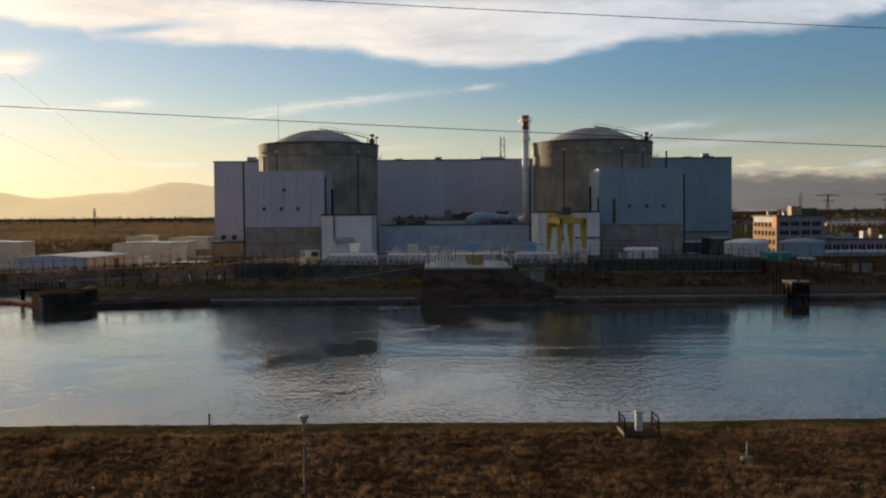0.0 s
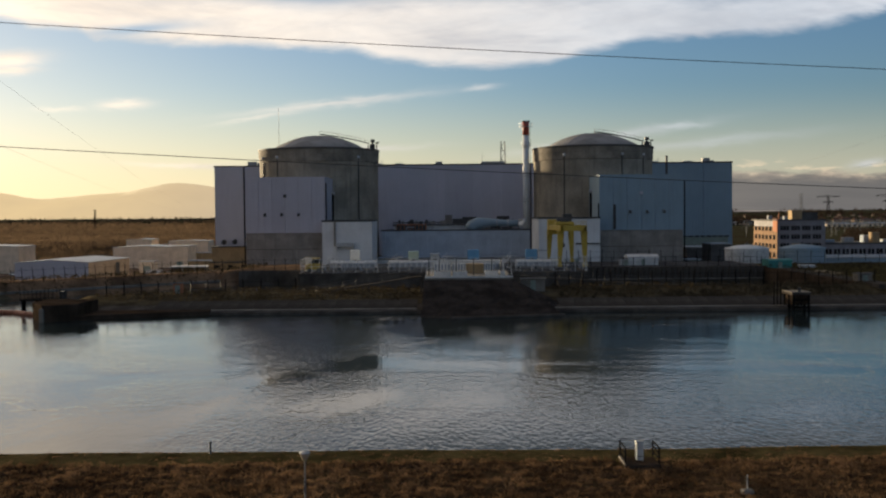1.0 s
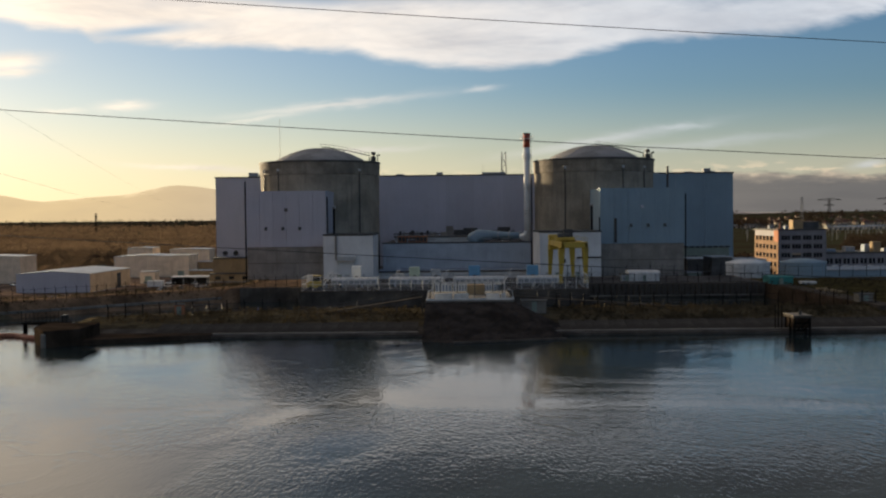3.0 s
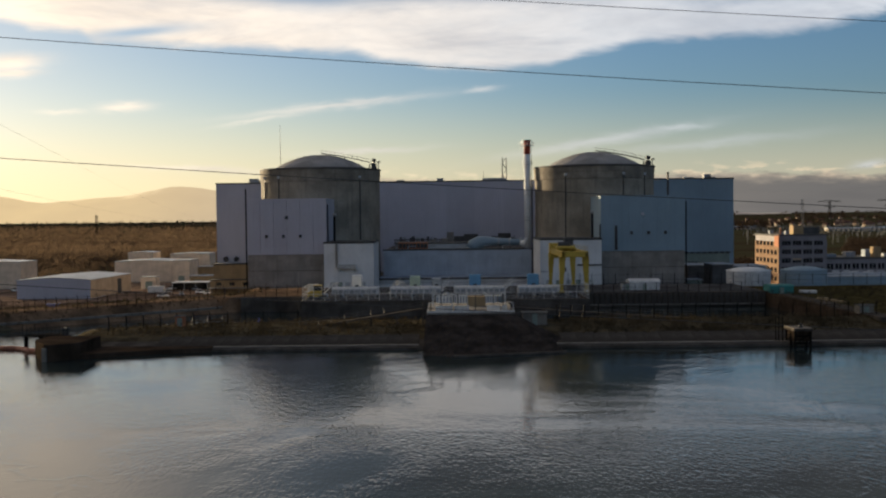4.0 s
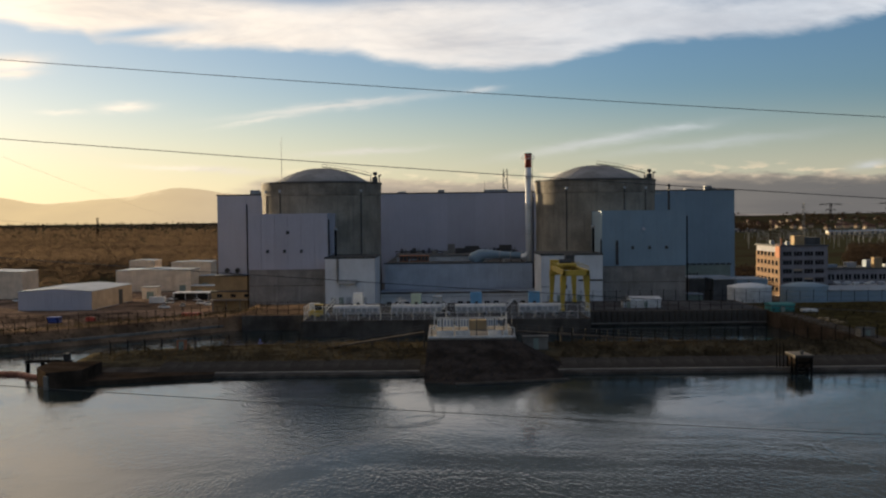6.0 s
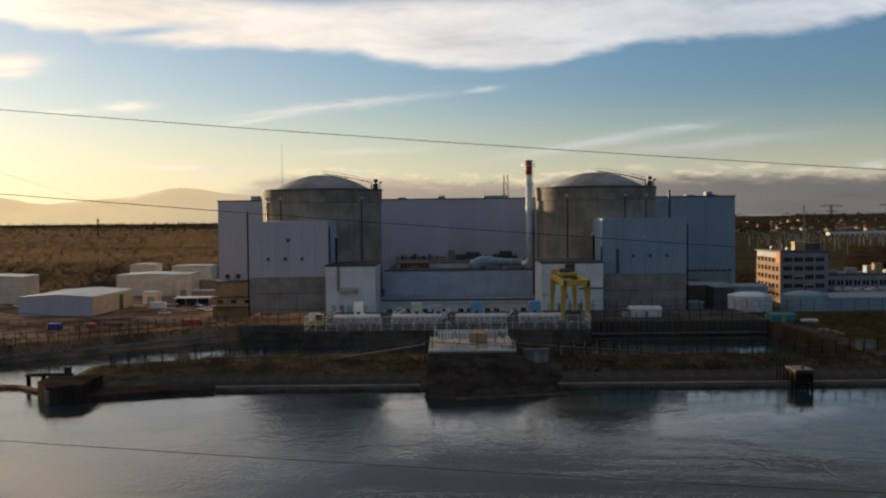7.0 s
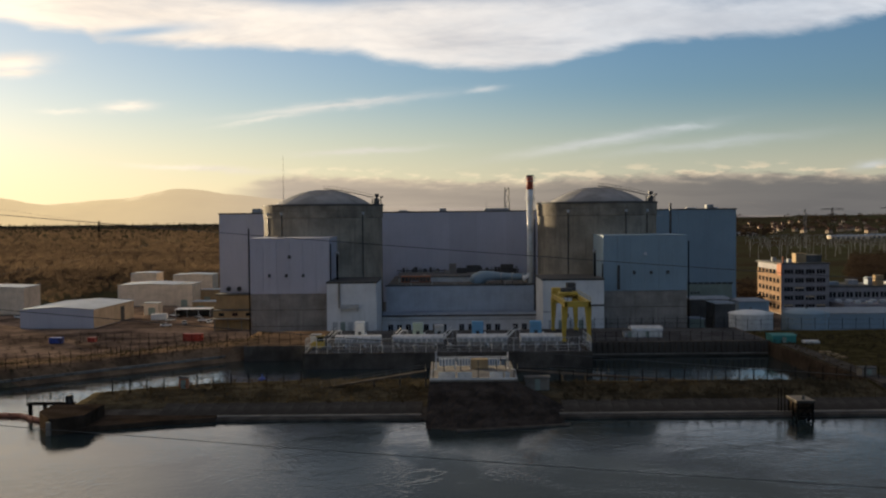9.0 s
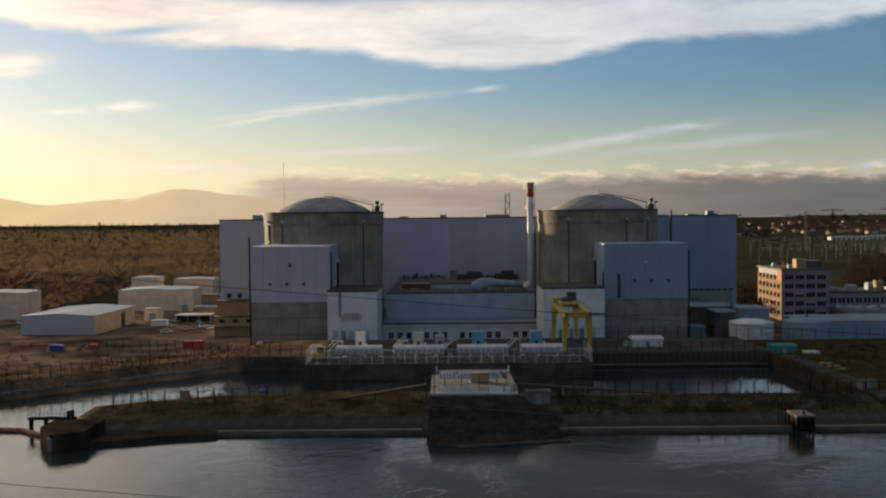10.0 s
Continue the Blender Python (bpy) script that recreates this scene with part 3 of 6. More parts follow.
def turbine_hall():
    h = thing("turbine_hall", (11.4, HALL_Y, GROUND), "long grey-white profiled sheet turbine hall behind the reactors", "industrial building")
    x0, x1, top = -97.8, 97.8, 42.8
    bar("wall", x0, x1, 0.25, 48, 0, top - 0.3, CLADDING, h)
    n, w = 18, (x1 - x0) / 18
    for i in range(n):
        a = x0 + i * w
        low = 15.0 if i > 14 else 9.0
        # eastern panels bluer: the west's warm haze tint is put into the colours
        b = profiled(bm_new(), a + 0.04, a + w - 0.04, 0.0, 0.25, low, top, 14, 0.08)
        part("panel", b, CLADDING_BLUE if i > 12 else CLADDING, h)
    bar("roof", x0 - 0.2, x1 + 0.2, -0.25, 48.2, top, top + 0.45, ROOF_DARK, h, "dark parapet and flat roof")
    bar("plinth", x0, x1, 0.02, 0.25, 0, 9.0, CONCRETE_LOW, h)
    bar("lower_wall", 54, x1 - 1.6, 0.0, 0.25, 9.0, 15.0, GREENISH, h, "green-grey lower cladding")
    bar("corner_strip", x1 - 1.6, x1, -0.04, 0.25, 1.0, 15.0, CLADDING_BLUE, h)
    for k in range(14):
        bar("louvre", 65.5 + k * 2.25, 67.2 + k * 2.25, -0.3, 0.02, 14.7, 15.35, STEEL_DARK, h, "dark louvre")
    for k in range(3):
        bar("wall_vent", 80.5 + k * 1.3, 81.4 + k * 1.3, -0.2, 0.0, 11.0, 11.7, STEEL_DARK, h)
    bar("white_hatch", 71.4, 75.2, -0.15, 0.0, 9.6, 13.6, CLADDING, h, "pale sheet hatch")
    for x, w, d, z in ((-84, 3.2, 3, 1.6), (-81, 1.6, 2, 1.0), (-13, 2.5, 2.5, 1.0), (7.5, 9, 4, 0.9), (88.5, 2.6, 3, 1.5), (81.5, 3.6, 3, 0.4), (-28, 3, 3, 0.5), (90, 3, 2, 0.5)):
        bar("roof_vent", x - w / 2, x + w / 2, 2, 2 + d, top + 0.45, top + 0.45 + z, DULL_GREY, h)
    part("vent_pipe", rod(bm_new(), (71.4, -7.2, 0), (71.4, -7.2, 44.9), 0.42, 12), STEEL_DARK, h, "black vent pipe standing before the hall")
    part("pipe_cap", rod(bm_new(), (71.4, -7.2, 44.9), (71.4, -7.2, 45.2), 0.5, 12), STEEL_DARK, h)
    # dark fan outlets low on the western gable end
    for x in (-94.4, -90.4):
        part("fan_outlet", rod(bm_new(), (x, 0, 14.6), (x, -0.9, 14.4), 0.9, 14), STEEL_DARK, h)
    return h


turbine_hall()


def side_annex():
    a = thing("side_annex", (-78, 372, GROUND), "ochre plastered low annex with flat roofs", "annex building")
    bar("wall", -9, 6.5, 0, 8.9, 0, 7.0, OCHRE, a)
    bar("upper_wall", -8.5, 6, 3, 8.9, 7.0, 12.6, OCHRE, a)
    bar("roof", -9.3, 6.8, -0.4, 8.9, 7.0, 7.3, ROOF_DARK, a)
    bar("upper_roof", -8.8, 6.3, 2.6, 8.9, 12.6, 13.0, ROOF_DARK, a)
    bar("canopy", -9.3, 6.6, -3.0, 0, 4.0, 4.3, CONCRETE_LOW, a)
    for x in (-8, -3, 2, 6):
        bar("canopy_post", x - 0.12, x + 0.12, -2.9, -2.6, 0, 4.0, CONCRETE_LOW, a)
    for x in (-6, -1, 4):
        bar("window", x - 1, x + 1, -0.05, 0.1, 5.0, 6.2, GLASS, a)


side_annex()


def reactor_building(x, mirror_side):
    r = thing("reactor_building", (x, 331, GROUND), "stained concrete cylindrical reactor building with a shallow grey dome", "reactor building", "reactor buildings")
    R, top = 19.25, 45.4
    part("drum", lathe(bm_new(), [(R, 0), (R, 40.9), (R + 0.05, 41.0)], 96), CONCRETE, r, "weathered concrete drum", True)
    part("ring_beam", lathe(bm_new(), [(R + 0.05, 40.95), (R + 0.22, 41.1), (R + 0.22, 43.2), (R + 0.3, 43.3), (R + 0.3, 44.85), (R - 0.4, 44.9), (R - 0.4, top - 0.5), (15.4, top - 0.5)], 96), RINGBEAM, r, "stained concrete ring beam")
    part("rim_flashing", lathe(bm_new(), [(R + 0.28, 44.8), (R + 0.5, 44.85), (R + 0.5, top - 0.05), (R + 0.3, top), (R - 0.5, top), (R - 0.5, 44.85)], 96), LIP, r, "dark metal rim flashing")
    # flattened spherical cap
    cap = [(15.6, top - 0.6)] + [(15.5 * (1 - k / 12.0), top + 0.1 + 4.75 * (1 - (1 - k / 12.0) ** 2)) for k in range(13)]
    part("dome", lathe(bm_new(), cap, 72), DOME, r, "grey membrane dome", True)
    for k in range(16):
        a = 2 * math.pi * k / 16 + 0.1
        b = bm_new()
        pts = [(15.5 * (1 - q / 6.0), top + 0.18 + 4.75 * (1 - (1 - q / 6.0) ** 2)) for q in range(6)]
        for (r0, z0), (r1, z1) in zip(pts, pts[1:]):
            rod(b, (r0 * math.cos(a), r0 * math.sin(a), z0 - 0.05), (r1 * math.cos(a), r1 * math.sin(a), z1 - 0.05), 0.06, 5)
        part("dome_seam", b, DOME, r)
    # upright tendon ducts with insulated heads
    for dx, z0 in ((-11.2, 4), (14.0, 9), (6.5, 34) if mirror_side else (-16.5, 30)):
        y = -math.sqrt(max(0.0, R * R - dx * dx)) - 0.25
        part("down_pipe", rod(bm_new(), (dx, y, z0), (dx, y, 42.0), 0.17, 8), STEEL_DARK, r)
        part("pipe_head", bevelled(box(bm_new(), dx - 0.4, dx + 0.4, y - 0.6, y + 0.3, 42.0, 42.8), 0.1), GALV, r)
    for k in range(3):
        z = 9 + k * 12.0
        part("construction_joint", lathe(bm_new(), [(R + 0.01, z), (R + 0.07, z + 0.05), (R + 0.07, z + 0.2), (R + 0.01, z + 0.25)], 96), CONCRETE, r)
    # inspection boom over the dome with its winch cabin
    arc = [(0.5 + 1.45 * k, -1.0, top + 5.25 - 0.11 * (1.45 * k) - 0.0055 * (1.45 * k) ** 2) for k in range(12)]
    boom = part("inspection_boom", tube(bm_new(), [(p[0], p[1] - 0.5, p[2], 0.14) for p in arc], 6), STEEL_DARK, r, "curved steel inspection boom")
    part("chord", tube(bm_new(), [(p[0], p[1] + 0.5, p[2], 0.14) for p in arc], 6), STEEL_DARK, boom)
    part("handrail", tube(bm_new(), [(p[0], p[1] - 0.5, p[2] + 0.9, 0.05) for p in arc], 5), STEEL_DARK, boom)
    for p in arc:
        part("rung", rod(bm_new(), (p[0], p[1] - 0.5, p[2]), (p[0], p[1] + 0.5, p[2]), 0.1, 6), STEEL_DARK, boom)
        part("stanchion", rod(bm_new(), (p[0], p[1] - 0.5, p[2]), (p[0], p[1] - 0.5, p[2] + 0.9), 0.05, 5), STEEL_DARK, boom)
    part("boom_rest", rod(bm_new(), (16.2, -1, top - 0.5), (16.2, -1, top + 1.7), 0.2, 6), STEEL_DARK, r)
    part("boom_rest", rod(bm_new(), (8, -1, top + 3.2), (8, -1, top + 4.2), 0.15, 6), STEEL_DARK, r)
    b = bevelled(box(bm_new(), 16.8, 18.4, -2.2, 0.2, top, top + 1.9), 0.12)
    part("winch_cabin", b, STEEL_DARK, r)
    part("winch_drum", rod(rod(bm_new(), (17.6, -1, top + 1.9), (17.6, -1, top + 2.6), 0.3, 8), (17.0, -1.0, top + 2.9), (18.3, -1.0, top + 2.9), 0.55, 10), STEEL_DARK, r)
    part("hook_post", rod(rod(bm_new(), (19.0, -1, top), (19.0, -1, top + 2.2), 0.16, 6), (18.7, -1, top + 2.2), (19.7, -1, top + 2.4), 0.3, 6), STEEL_DARK, r)
    # ladder and landing on the flank
    b = bm_new()
    box(b, 19.0, 20.9, -4.0, -2.0, 40.6, 40.8)
    for yy in (-4, -2):
        rod(b, (20.8, yy, 40.8), (20.8, yy, 41.9), 0.05, 5)
    part("flank_landing", b, GALV, r)
    return r


reactor_building(-40.6, False)
reactor_building(49.0, True)


def fuel_building(x0, x1, top, mid, blue):
    w = x1 - x0
    f = thing("fuel_building", ((x0 + x1) / 2, 292, GROUND), "pale blue sheet-clad fuel building on a concrete base" if blue else "grey-white sheet-clad fuel building on a concrete base", "industrial building", "fuel buildings")
    h = w / 2
    # same sheet on both; the haze tint between west and east is painted
    clad = CLADDING_BLUE if blue else CLADDING
    zt, zm = top - GROUND, mid - GROUND
    bar("base", -h + 0.05, h - 0.05, 0.12, 24, 0, zm + 0.05, CONCRETE_LOW, f, "board-marked concrete base")
    for k in range(1, 4):
        bar("base_joint", -h + 0.05, h - 0.05, 0.06, 0.12, zm * k / 4, zm * k / 4 + 0.12, CONCRETE_DARK, f)
    bar("wall", -h + 0.2, h - 0.2, 0.2, 24, zm, zt - 0.4, clad, f)
    n = 6
    for i in range(n):
        a = -h + w * i / n
        b = profiled(bm_new(), a + 0.03, a + w / n - 0.03, -0.12, 0.2, zm, zt, 8, 0.05)
        part("panel", b, clad, f)
    for i in range(5):
        part("side_panel", box(bm_new(), h - 0.2, h, 0.2 + 4.76 * i, 4.9 + 4.76 * i, zm, zt), clad, f)
        part("west_panel", box(bm_new(), -h, -h + 0.2, 0.2 + 4.76 * i, 4.9 + 4.76 * i, zm, zt), clad, f)
    bar("parapet", -h - 0.1, h + 0.1, -0.2, 24.2, zt, zt + 0.3, clad, f)
    for k in range(3):
        x = (-3.3 if blue else -5.9) + 4.9 * k
        z = zm + 5.45
        b = extrude_x(bm_new(), [(-0.12, z - 0.5), (-0.9, z - 0.6), (-0.75, z - 0.1), (-0.12, z + 0.3)], x - 0.36, x + 0.36)
        part("vent_hood", b, STEEL_DARK, f, "dark sheet hood")
        bar("vent_stain_plate", x - 0.45, x + 0.45, -0.19, -0.125, z - 3.4, z - 0.5, clad, f)
    part("vent_hood", extrude_x(bm_new(), [(-0.12, zm + 10.3), (-0.8, zm + 10.3), (-0.12, zm + 11.2)], -0.5, 0.4), STEEL_DARK if not blue else GALV, f)
    part("down_pipe", rod(bm_new(), (h + 0.35, -0.2, 4), (h + 0.35, -0.2, zt - 1.5), 0.19, 8), FENCE, f)
    part("down_pipe", rod(bm_new(), (-h - 0.25, -0.2, 2), (-h - 0.25, -0.2, zt + (3.2 if not blue else -8)), 0.2, 8), FENCE, f)
    if blue:
        bar("duct", -h + 4.0, -h + 4.7, -0.6, -0.12, zm + 0.4, zm + 7.4, STEEL_DARK, f)
    b = bm_new()
    side = -1 if blue else 1
    rod(b, (side * (h + 1.6), 6, zm - 4), (side * (h + 1.6), 6, zt - 4.5), 0.32, 10)
    part("riser", b, FENCE, f)
    part("riser_head", rod(bm_new(), (side * (h + 1.2), 6.0, zt - 4.5), (side * (h + 2.2), 6.0, zt - 4.4), 0.5, 10), GALV, f)
    return f


fuel_building(-57.35, -34.3, 27.0, 11.1, False)
fuel_building(45.2, 69.5, 26.9, 11.1, True)


def white_block(x0, x1, top, ducts):
    h = (x1 - x0) / 2
    b = thing("pump_annex", ((x0 + x1) / 2, 287, GROUND), "plain white rendered annex block with dark roof edge", "annex building", "white annexes")
    zt = top - GROUND
    bar("wall", -h, h, 0, 22, 0, zt, WHITE, b)
    bar("parapet", -h - 0.15, h + 0.15, -0.15, 22.1, zt - 0.25, zt + 0.25, STEEL_DARK, b)
    bar("roof", -h + 0.3, h - 0.3, 0.3, 21.8, zt, zt + 0.15, ROOF_DARK, b)
    if ducts:
        bar("duct", -h + 3.3, -h + 3.9, -0.45, 0, zt - 7.2, zt - 0.3, CONCRETE_LOW, b)
        bar("landing", -h + 3.9, -h + 9.2, -1.2, 0, zt - 7.4, zt - 6.2, GALV, b, "grey steel landing")
        for x in (-h + 4.3, -h + 8.8):
            bar("landing_brace", x - 0.12, x + 0.12, -1.0, 0, zt - 8.4, zt - 7.4, GALV, b)
        bar("panel", -h + 1.4, -h + 2.0, -0.05, 0, zt - 16, zt - 13.2, STEEL_DARK, b)
    else:
        bar("pipe", -h + 10.5, h - 0.1, -0.35, 0, zt - 7.6, zt - 7.2, STEEL_DARK, b)
        bar("band", -h, -h + 2.2, -0.06, 0, zt - 9.4, zt - 9.0, GALV, b)
    for k in range(5):
        bar("door" if k == 2 else "louvre", -h + 1.6 + k * (2 * h - 3.2) / 5, -h + 3.0 + k * (2 * h - 3.2) / 5, -0.05, 0, 8.5, 11.2, GREENISH if k % 2 else GALV, b)
    return b


white_block(-34.6, -20.4, 14.5, True)
white_block(27.1, 44.6, 14.8, False)


def auxiliary_building():
    a = thing("auxiliary_building", (3.9, 322, GROUND), "low blue-grey sheet-clad auxiliary building with rooftop plant", "industrial building")
    w = 23.65
    bar("wall", -w, w, 0.15, 58, 0, 18.5, SHEET_ROOF, a)
    for i in range(9):
        x = -w + i * 2 * w / 9
        b = profiled(bm_new(), x + 0.03, x + 2 * w / 9 - 0.03, 0, 0.15, 10.6, 18.9, 9, 0.06)
        part("panel", b, SHEET_ROOF, a)
    bar("parapet", -w - 0.2, w + 0.2, -0.2, 0.6, 18.9, 19.3, STEEL_DARK, a)
    bar("roof", -w, w, 0.6, 58, 18.5, 18.8, ROOF_DARK, a)
    bar("upper_storey", -w + 2.8, w - 16, 22.5, 50, 18.8, 20.4, SCREEN, a, "pale upper storey")
    bar("upper_roof", -w + 2.4, w - 15.6, 22.2, 50.2, 20.4, 20.75, ROOF_DARK, a)
    bar("brown_housing", -w + 3.9, -w + 13.9, 20, 24, 18.8, 20.9, BRICK, a, "red-brown louvred plant housing")
    for k in range(8):
        bar("louvre", -w + 4.1 + k * 1.22, -w + 5.1 + k * 1.22, 19.9, 20, 19.1, 20.6, LIP, a)
    for x, y, s, z in ((1.2, 40, 3.6, 22.6), (5.6, 46, 5.2, 23.2), (18, 48, 4.6, 23.4), (-4, 34, 2.2, 22.0), (-2, 44, 2.6, 24.0), (-8, 40, 1.6, 21.5), (11, 30, 2, 21.0), (-12, 30, 1.3, 20.8)):
        part("air_handler", bevelled(box(bm_new(), x - s / 2, x + s / 2, y, y + 3, 18.8, z), 0.1), STEEL_DARK if s > 3 else CONCRETE_LOW, a)
    for x in (-16, -9, -1.5, 9, 15):
        part("roof_pipe", rod(rod(bm_new(), (x, 8, 18.8), (x, 8, 20.0), 0.14, 6), (x, 8, 20.0), (x + 2.5, 8, 20.0), 0.14, 6), GALV, a)
    # pale elbow duct that feeds the stack: a fat bend rising from the roof and tapering away
    b = bm_new()
    spine = [(5.2, 13.5, 18.6, 2.5), (6.0, 13.5, 20.0, 2.45), (7.6, 13.3, 20.9, 2.2), (9.8, 13.0, 21.2, 1.8), (12.6, 12.4, 21.2, 1.35), (16.5, 11.2, 21.1, 1.12), (22.2, 9.6, 21.0, 1.08)]
    tube(b, spine, 18)
    part("exhaust_duct", b, CLADDING_BLUE, a, "pale blue bent exhaust duct", True)
    for q in (14.0, 17.5, 21.0):
        part("duct_band", rod(bm_new(), (q, 12.4 - (q - 12.6) * 0.3, 21.15), (q + 0.3, 12.3 - (q - 12.6) * 0.3, 21.15), 1.36, 18), GALV, a)
        bar("duct_foot", q, q + 0.3, 11.0, 12.6, 18.8, 20.2, STEEL_DARK, a)
    for k in range(26):
        q = -w + 3 + k * 1.72 + random.uniform(-0.5, 0.5)
        t0 = random.uniform(0.5, 1.9)
        part("roof_fitting", bevelled(box(bm_new(), q - random.uniform(0.2, 0.7), q + random.uniform(0.2, 0.7), 51 + random.uniform(-1, 3), 55.5, 18.8, 20.6 + t0), 0.06), (LIP, DULL_GREY, STEEL_DARK)[k % 3], a)
    part("pipe_run", rod(rod(bm_new(), (-w + 1, 50.6, 21.2), (w - 1, 50.6, 21.2), 0.22, 8), (-w + 1, 50.8, 20.4), (w - 1, 50.8, 20.4), 0.16, 8), LIP, a)
    # gallery in front, white with a row of windows
    bar("front_gallery", -w - 0.6, w + 1.9, -12, 0, 0, 10.5, WHITE, a)
    bar("gallery_fascia", -w - 0.8, w + 2.1, -12.3, 0.0, 10.5, 10.85, ROOF_BLUE, a)
    bar("fascia_edge", -w - 0.8, w + 2.1, -12.4, -12.3, 10.35, 10.8, LIP, a)
    bar("cable_tray", -w, w + 1.2, -12.35, -12.0, 9.3, 9.5, GALV, a)
    for i in range(17):
        x = -w + 2.0 + i * 2.75
        if i in (3, 7, 13):
            continue
        win = bar("window", x - 0.75, x + 0.75, -12.06, -11.9, 6.0, 7.9, GLASS, a)
        b = box(bm_new(), x - 0.85, x + 0.85, -12.14, -12.0, 5.85, 6.0)
        box(b, x - 0.04, x + 0.04, -12.12, -12.06, 6.0, 7.9)
        part("frame", b, WHITE_PAINT, win)
    return a


auxiliary_building()


def vent_stack():
    s = thing("vent_stack", (27.1, 329.5, GROUND), "white ventilation stack with a red top and service platforms", "chimney")
    part("shaft", rod(bm_new(), (0, 0, 18), (0, 0, 49.7), 1.02, 20), WHITE_PAINT, s, "", True)
    part("red_top", rod(bm_new(), (0, 0, 49.7), (0, 0, 54.2), 1.1, 20), RED, s, "red-painted stack top", True)
    part("rim", rod(bm_new(), (0, 0, 54.0), (0, 0, 54.35), 1.35, 20), STEEL_DARK, s)
    for z in (52.4, 46.2, 36.4, 28.0):
        b = bm_new()
        r = 2.1 if z > 50 else 1.6
        lathe(b, [(1.0, z), (r, z), (r, z + 0.12), (1.0, z + 0.12)], 16)
        for k in range(8):
            a = 2 * math.pi * k / 8
            rod(b, (r * math.cos(a), r * math.sin(a), z), (r * math.cos(a), r * math.sin(a), z + 1.1), 0.05, 5)
        lathe(b, [(r - 0.05, z + 1.08), (r + 0.05, z + 1.08), (r + 0.05, z + 1.16), (r - 0.05, z + 1.16)], 16)
        part("platform", b, GALV, s)
    b = bm_new()
    for o in (-0.25, 0.25):
        rod(b, (1.35, o, 18), (1.35, o, 52), 0.06, 5)
    for k in range(60):
        rod(b, (1.35, -0.25, 18.4 + k * 0.56), (1.35, 0.25, 18.4 + k * 0.56), 0.03, 4)
    part("ladder", b, STEEL_DARK, s)
    # elbow at the foot, turning towards the roof duct
    b = bm_new()
    pts = [(0, 0, 22.5), (-0.2, 0.1, 21.4), (-0.9, 0.5, 20.7), (-2.0, 1.2, 20.5)]
    for p, q in zip(pts, pts[1:]):
        rod(b, p, q, 1.05, 16)
    part("elbow", b, WHITE_PAINT, s)
    part("support_frame", rod(rod(rod(rod(bm_new(), (1.5, -1, 0), (1.5, -1, 40), 0.18, 6), (1.5, 1.2, 0), (1.5, 1.2, 40), 0.18, 6), (-1.4, -1, 0), (-1.4, -1, 18), 0.2, 6), (-1.4, 1.2, 0), (-1.4, 1.2, 18), 0.2, 6), STEEL_DARK, s)
    return s


vent_stack()


def lattice_mast(name, place, tall, wide, label, mat=None, thick=0.07):
    m = thing(name, place, label, "mast")
    for sx in (-1, 1):
        for sy in (-1, 1):
            part("leg", rod(bm_new(), (sx * wide, sy * wide, 0), (sx * wide * 0.8, sy * wide * 0.8, tall), thick, 5), mat or GALV, m)
    n = max(3, int(tall / (wide * 2.4)))
    for k in range(n):
        z0, z1 = tall * k / n, tall * (k + 1) / n
        s = 1 if k % 2 else -1
        for sy in (-1, 1):
            part("brace", rod(bm_new(), (-s * wide, sy * wide, z0), (s * wide * 0.85, sy * wide * 0.85, z1), thick * 0.7, 4), mat or GALV, m)
            part("brace", rod(bm_new(), (sy * wide, -s * wide, z0), (sy * wide * 0.85, s * wide * 0.85, z1), thick * 0.7, 4), mat or GALV, m)
    return m


lattice_mast("antenna_mast", (23.2, 390, 35.2), 9.0, 0.9, "dark lattice antenna mast on the hall roof", STEEL_DARK, 0.13)
m = thing("whip_antenna", (-62.6, 386, 35.2), "thin tall whip antenna on the hall roof", "antenna")
part("whip", rod(bm_new(), (0, 0, 0.3), (0, 0, 22.0), 0.12, 6, 0.05), MAST, m)
part("foot", lathe(bm_new(), [(0.6, 0), (0.6, 0.2), (0.15, 0.5), (0.15, 1.0)], 10), STEEL_DARK, m)
m = thing("whip_antenna", (15.0, 386, 35.2), "short whip antenna on the hall roof", "antenna")
part("whip", rod(bm_new(), (0, 0, 0), (0, 0, 4.0), 0.08, 6, 0.04), MAST, m)
part("foot", lathe(bm_new(), [(0.4, 0), (0.4, 0.15), (0.12, 0.4), (0.12, 0.8)], 10), STEEL_DARK, m)


# ---- quay and intake basin ----
def wall_piece(name, x0, x1, y0, y1, z0, z1, mat, label):
    return single(name, bevelled(box(bm_new(), x0, x1, y0, y1, z0, z1), 0.06), mat, (0, 0, 0), label, "wall", kind="structure")


wall_piece("wall_quay", -31.4, 31.4, 218.6, 219.4, -3, 3.45, CONCRETE_DARK, "dark damp concrete quay wall")
wall_piece("wall_quay_east", 31.4, 75.2, 234.4, 235.4, -3, 3.45, CONCRETE_DARK, "dark damp concrete quay wall")
wall_piece("wall_quay_return", 30.8, 31.5, 219.4, 235.0, -3, 3.45, CONCRETE_DARK, "dark concrete return wall")
wall_piece("wall_quay_west", -47.5, -31.4, 232.5, 233.4, -3, 3.45, CONCRETE_DARK, "dark damp concrete quay wall")
wall_piece("wall_quay_west_return", -31.9, -31.2, 219.4, 233.0, -3, 3.45, CONCRETE_DARK, "dark concrete return wall")
wall_piece("wall_basin_east", 74.6, 75.4, 182, 236, -3, 3.1, NOSE, "dark concrete side wall of the basin")
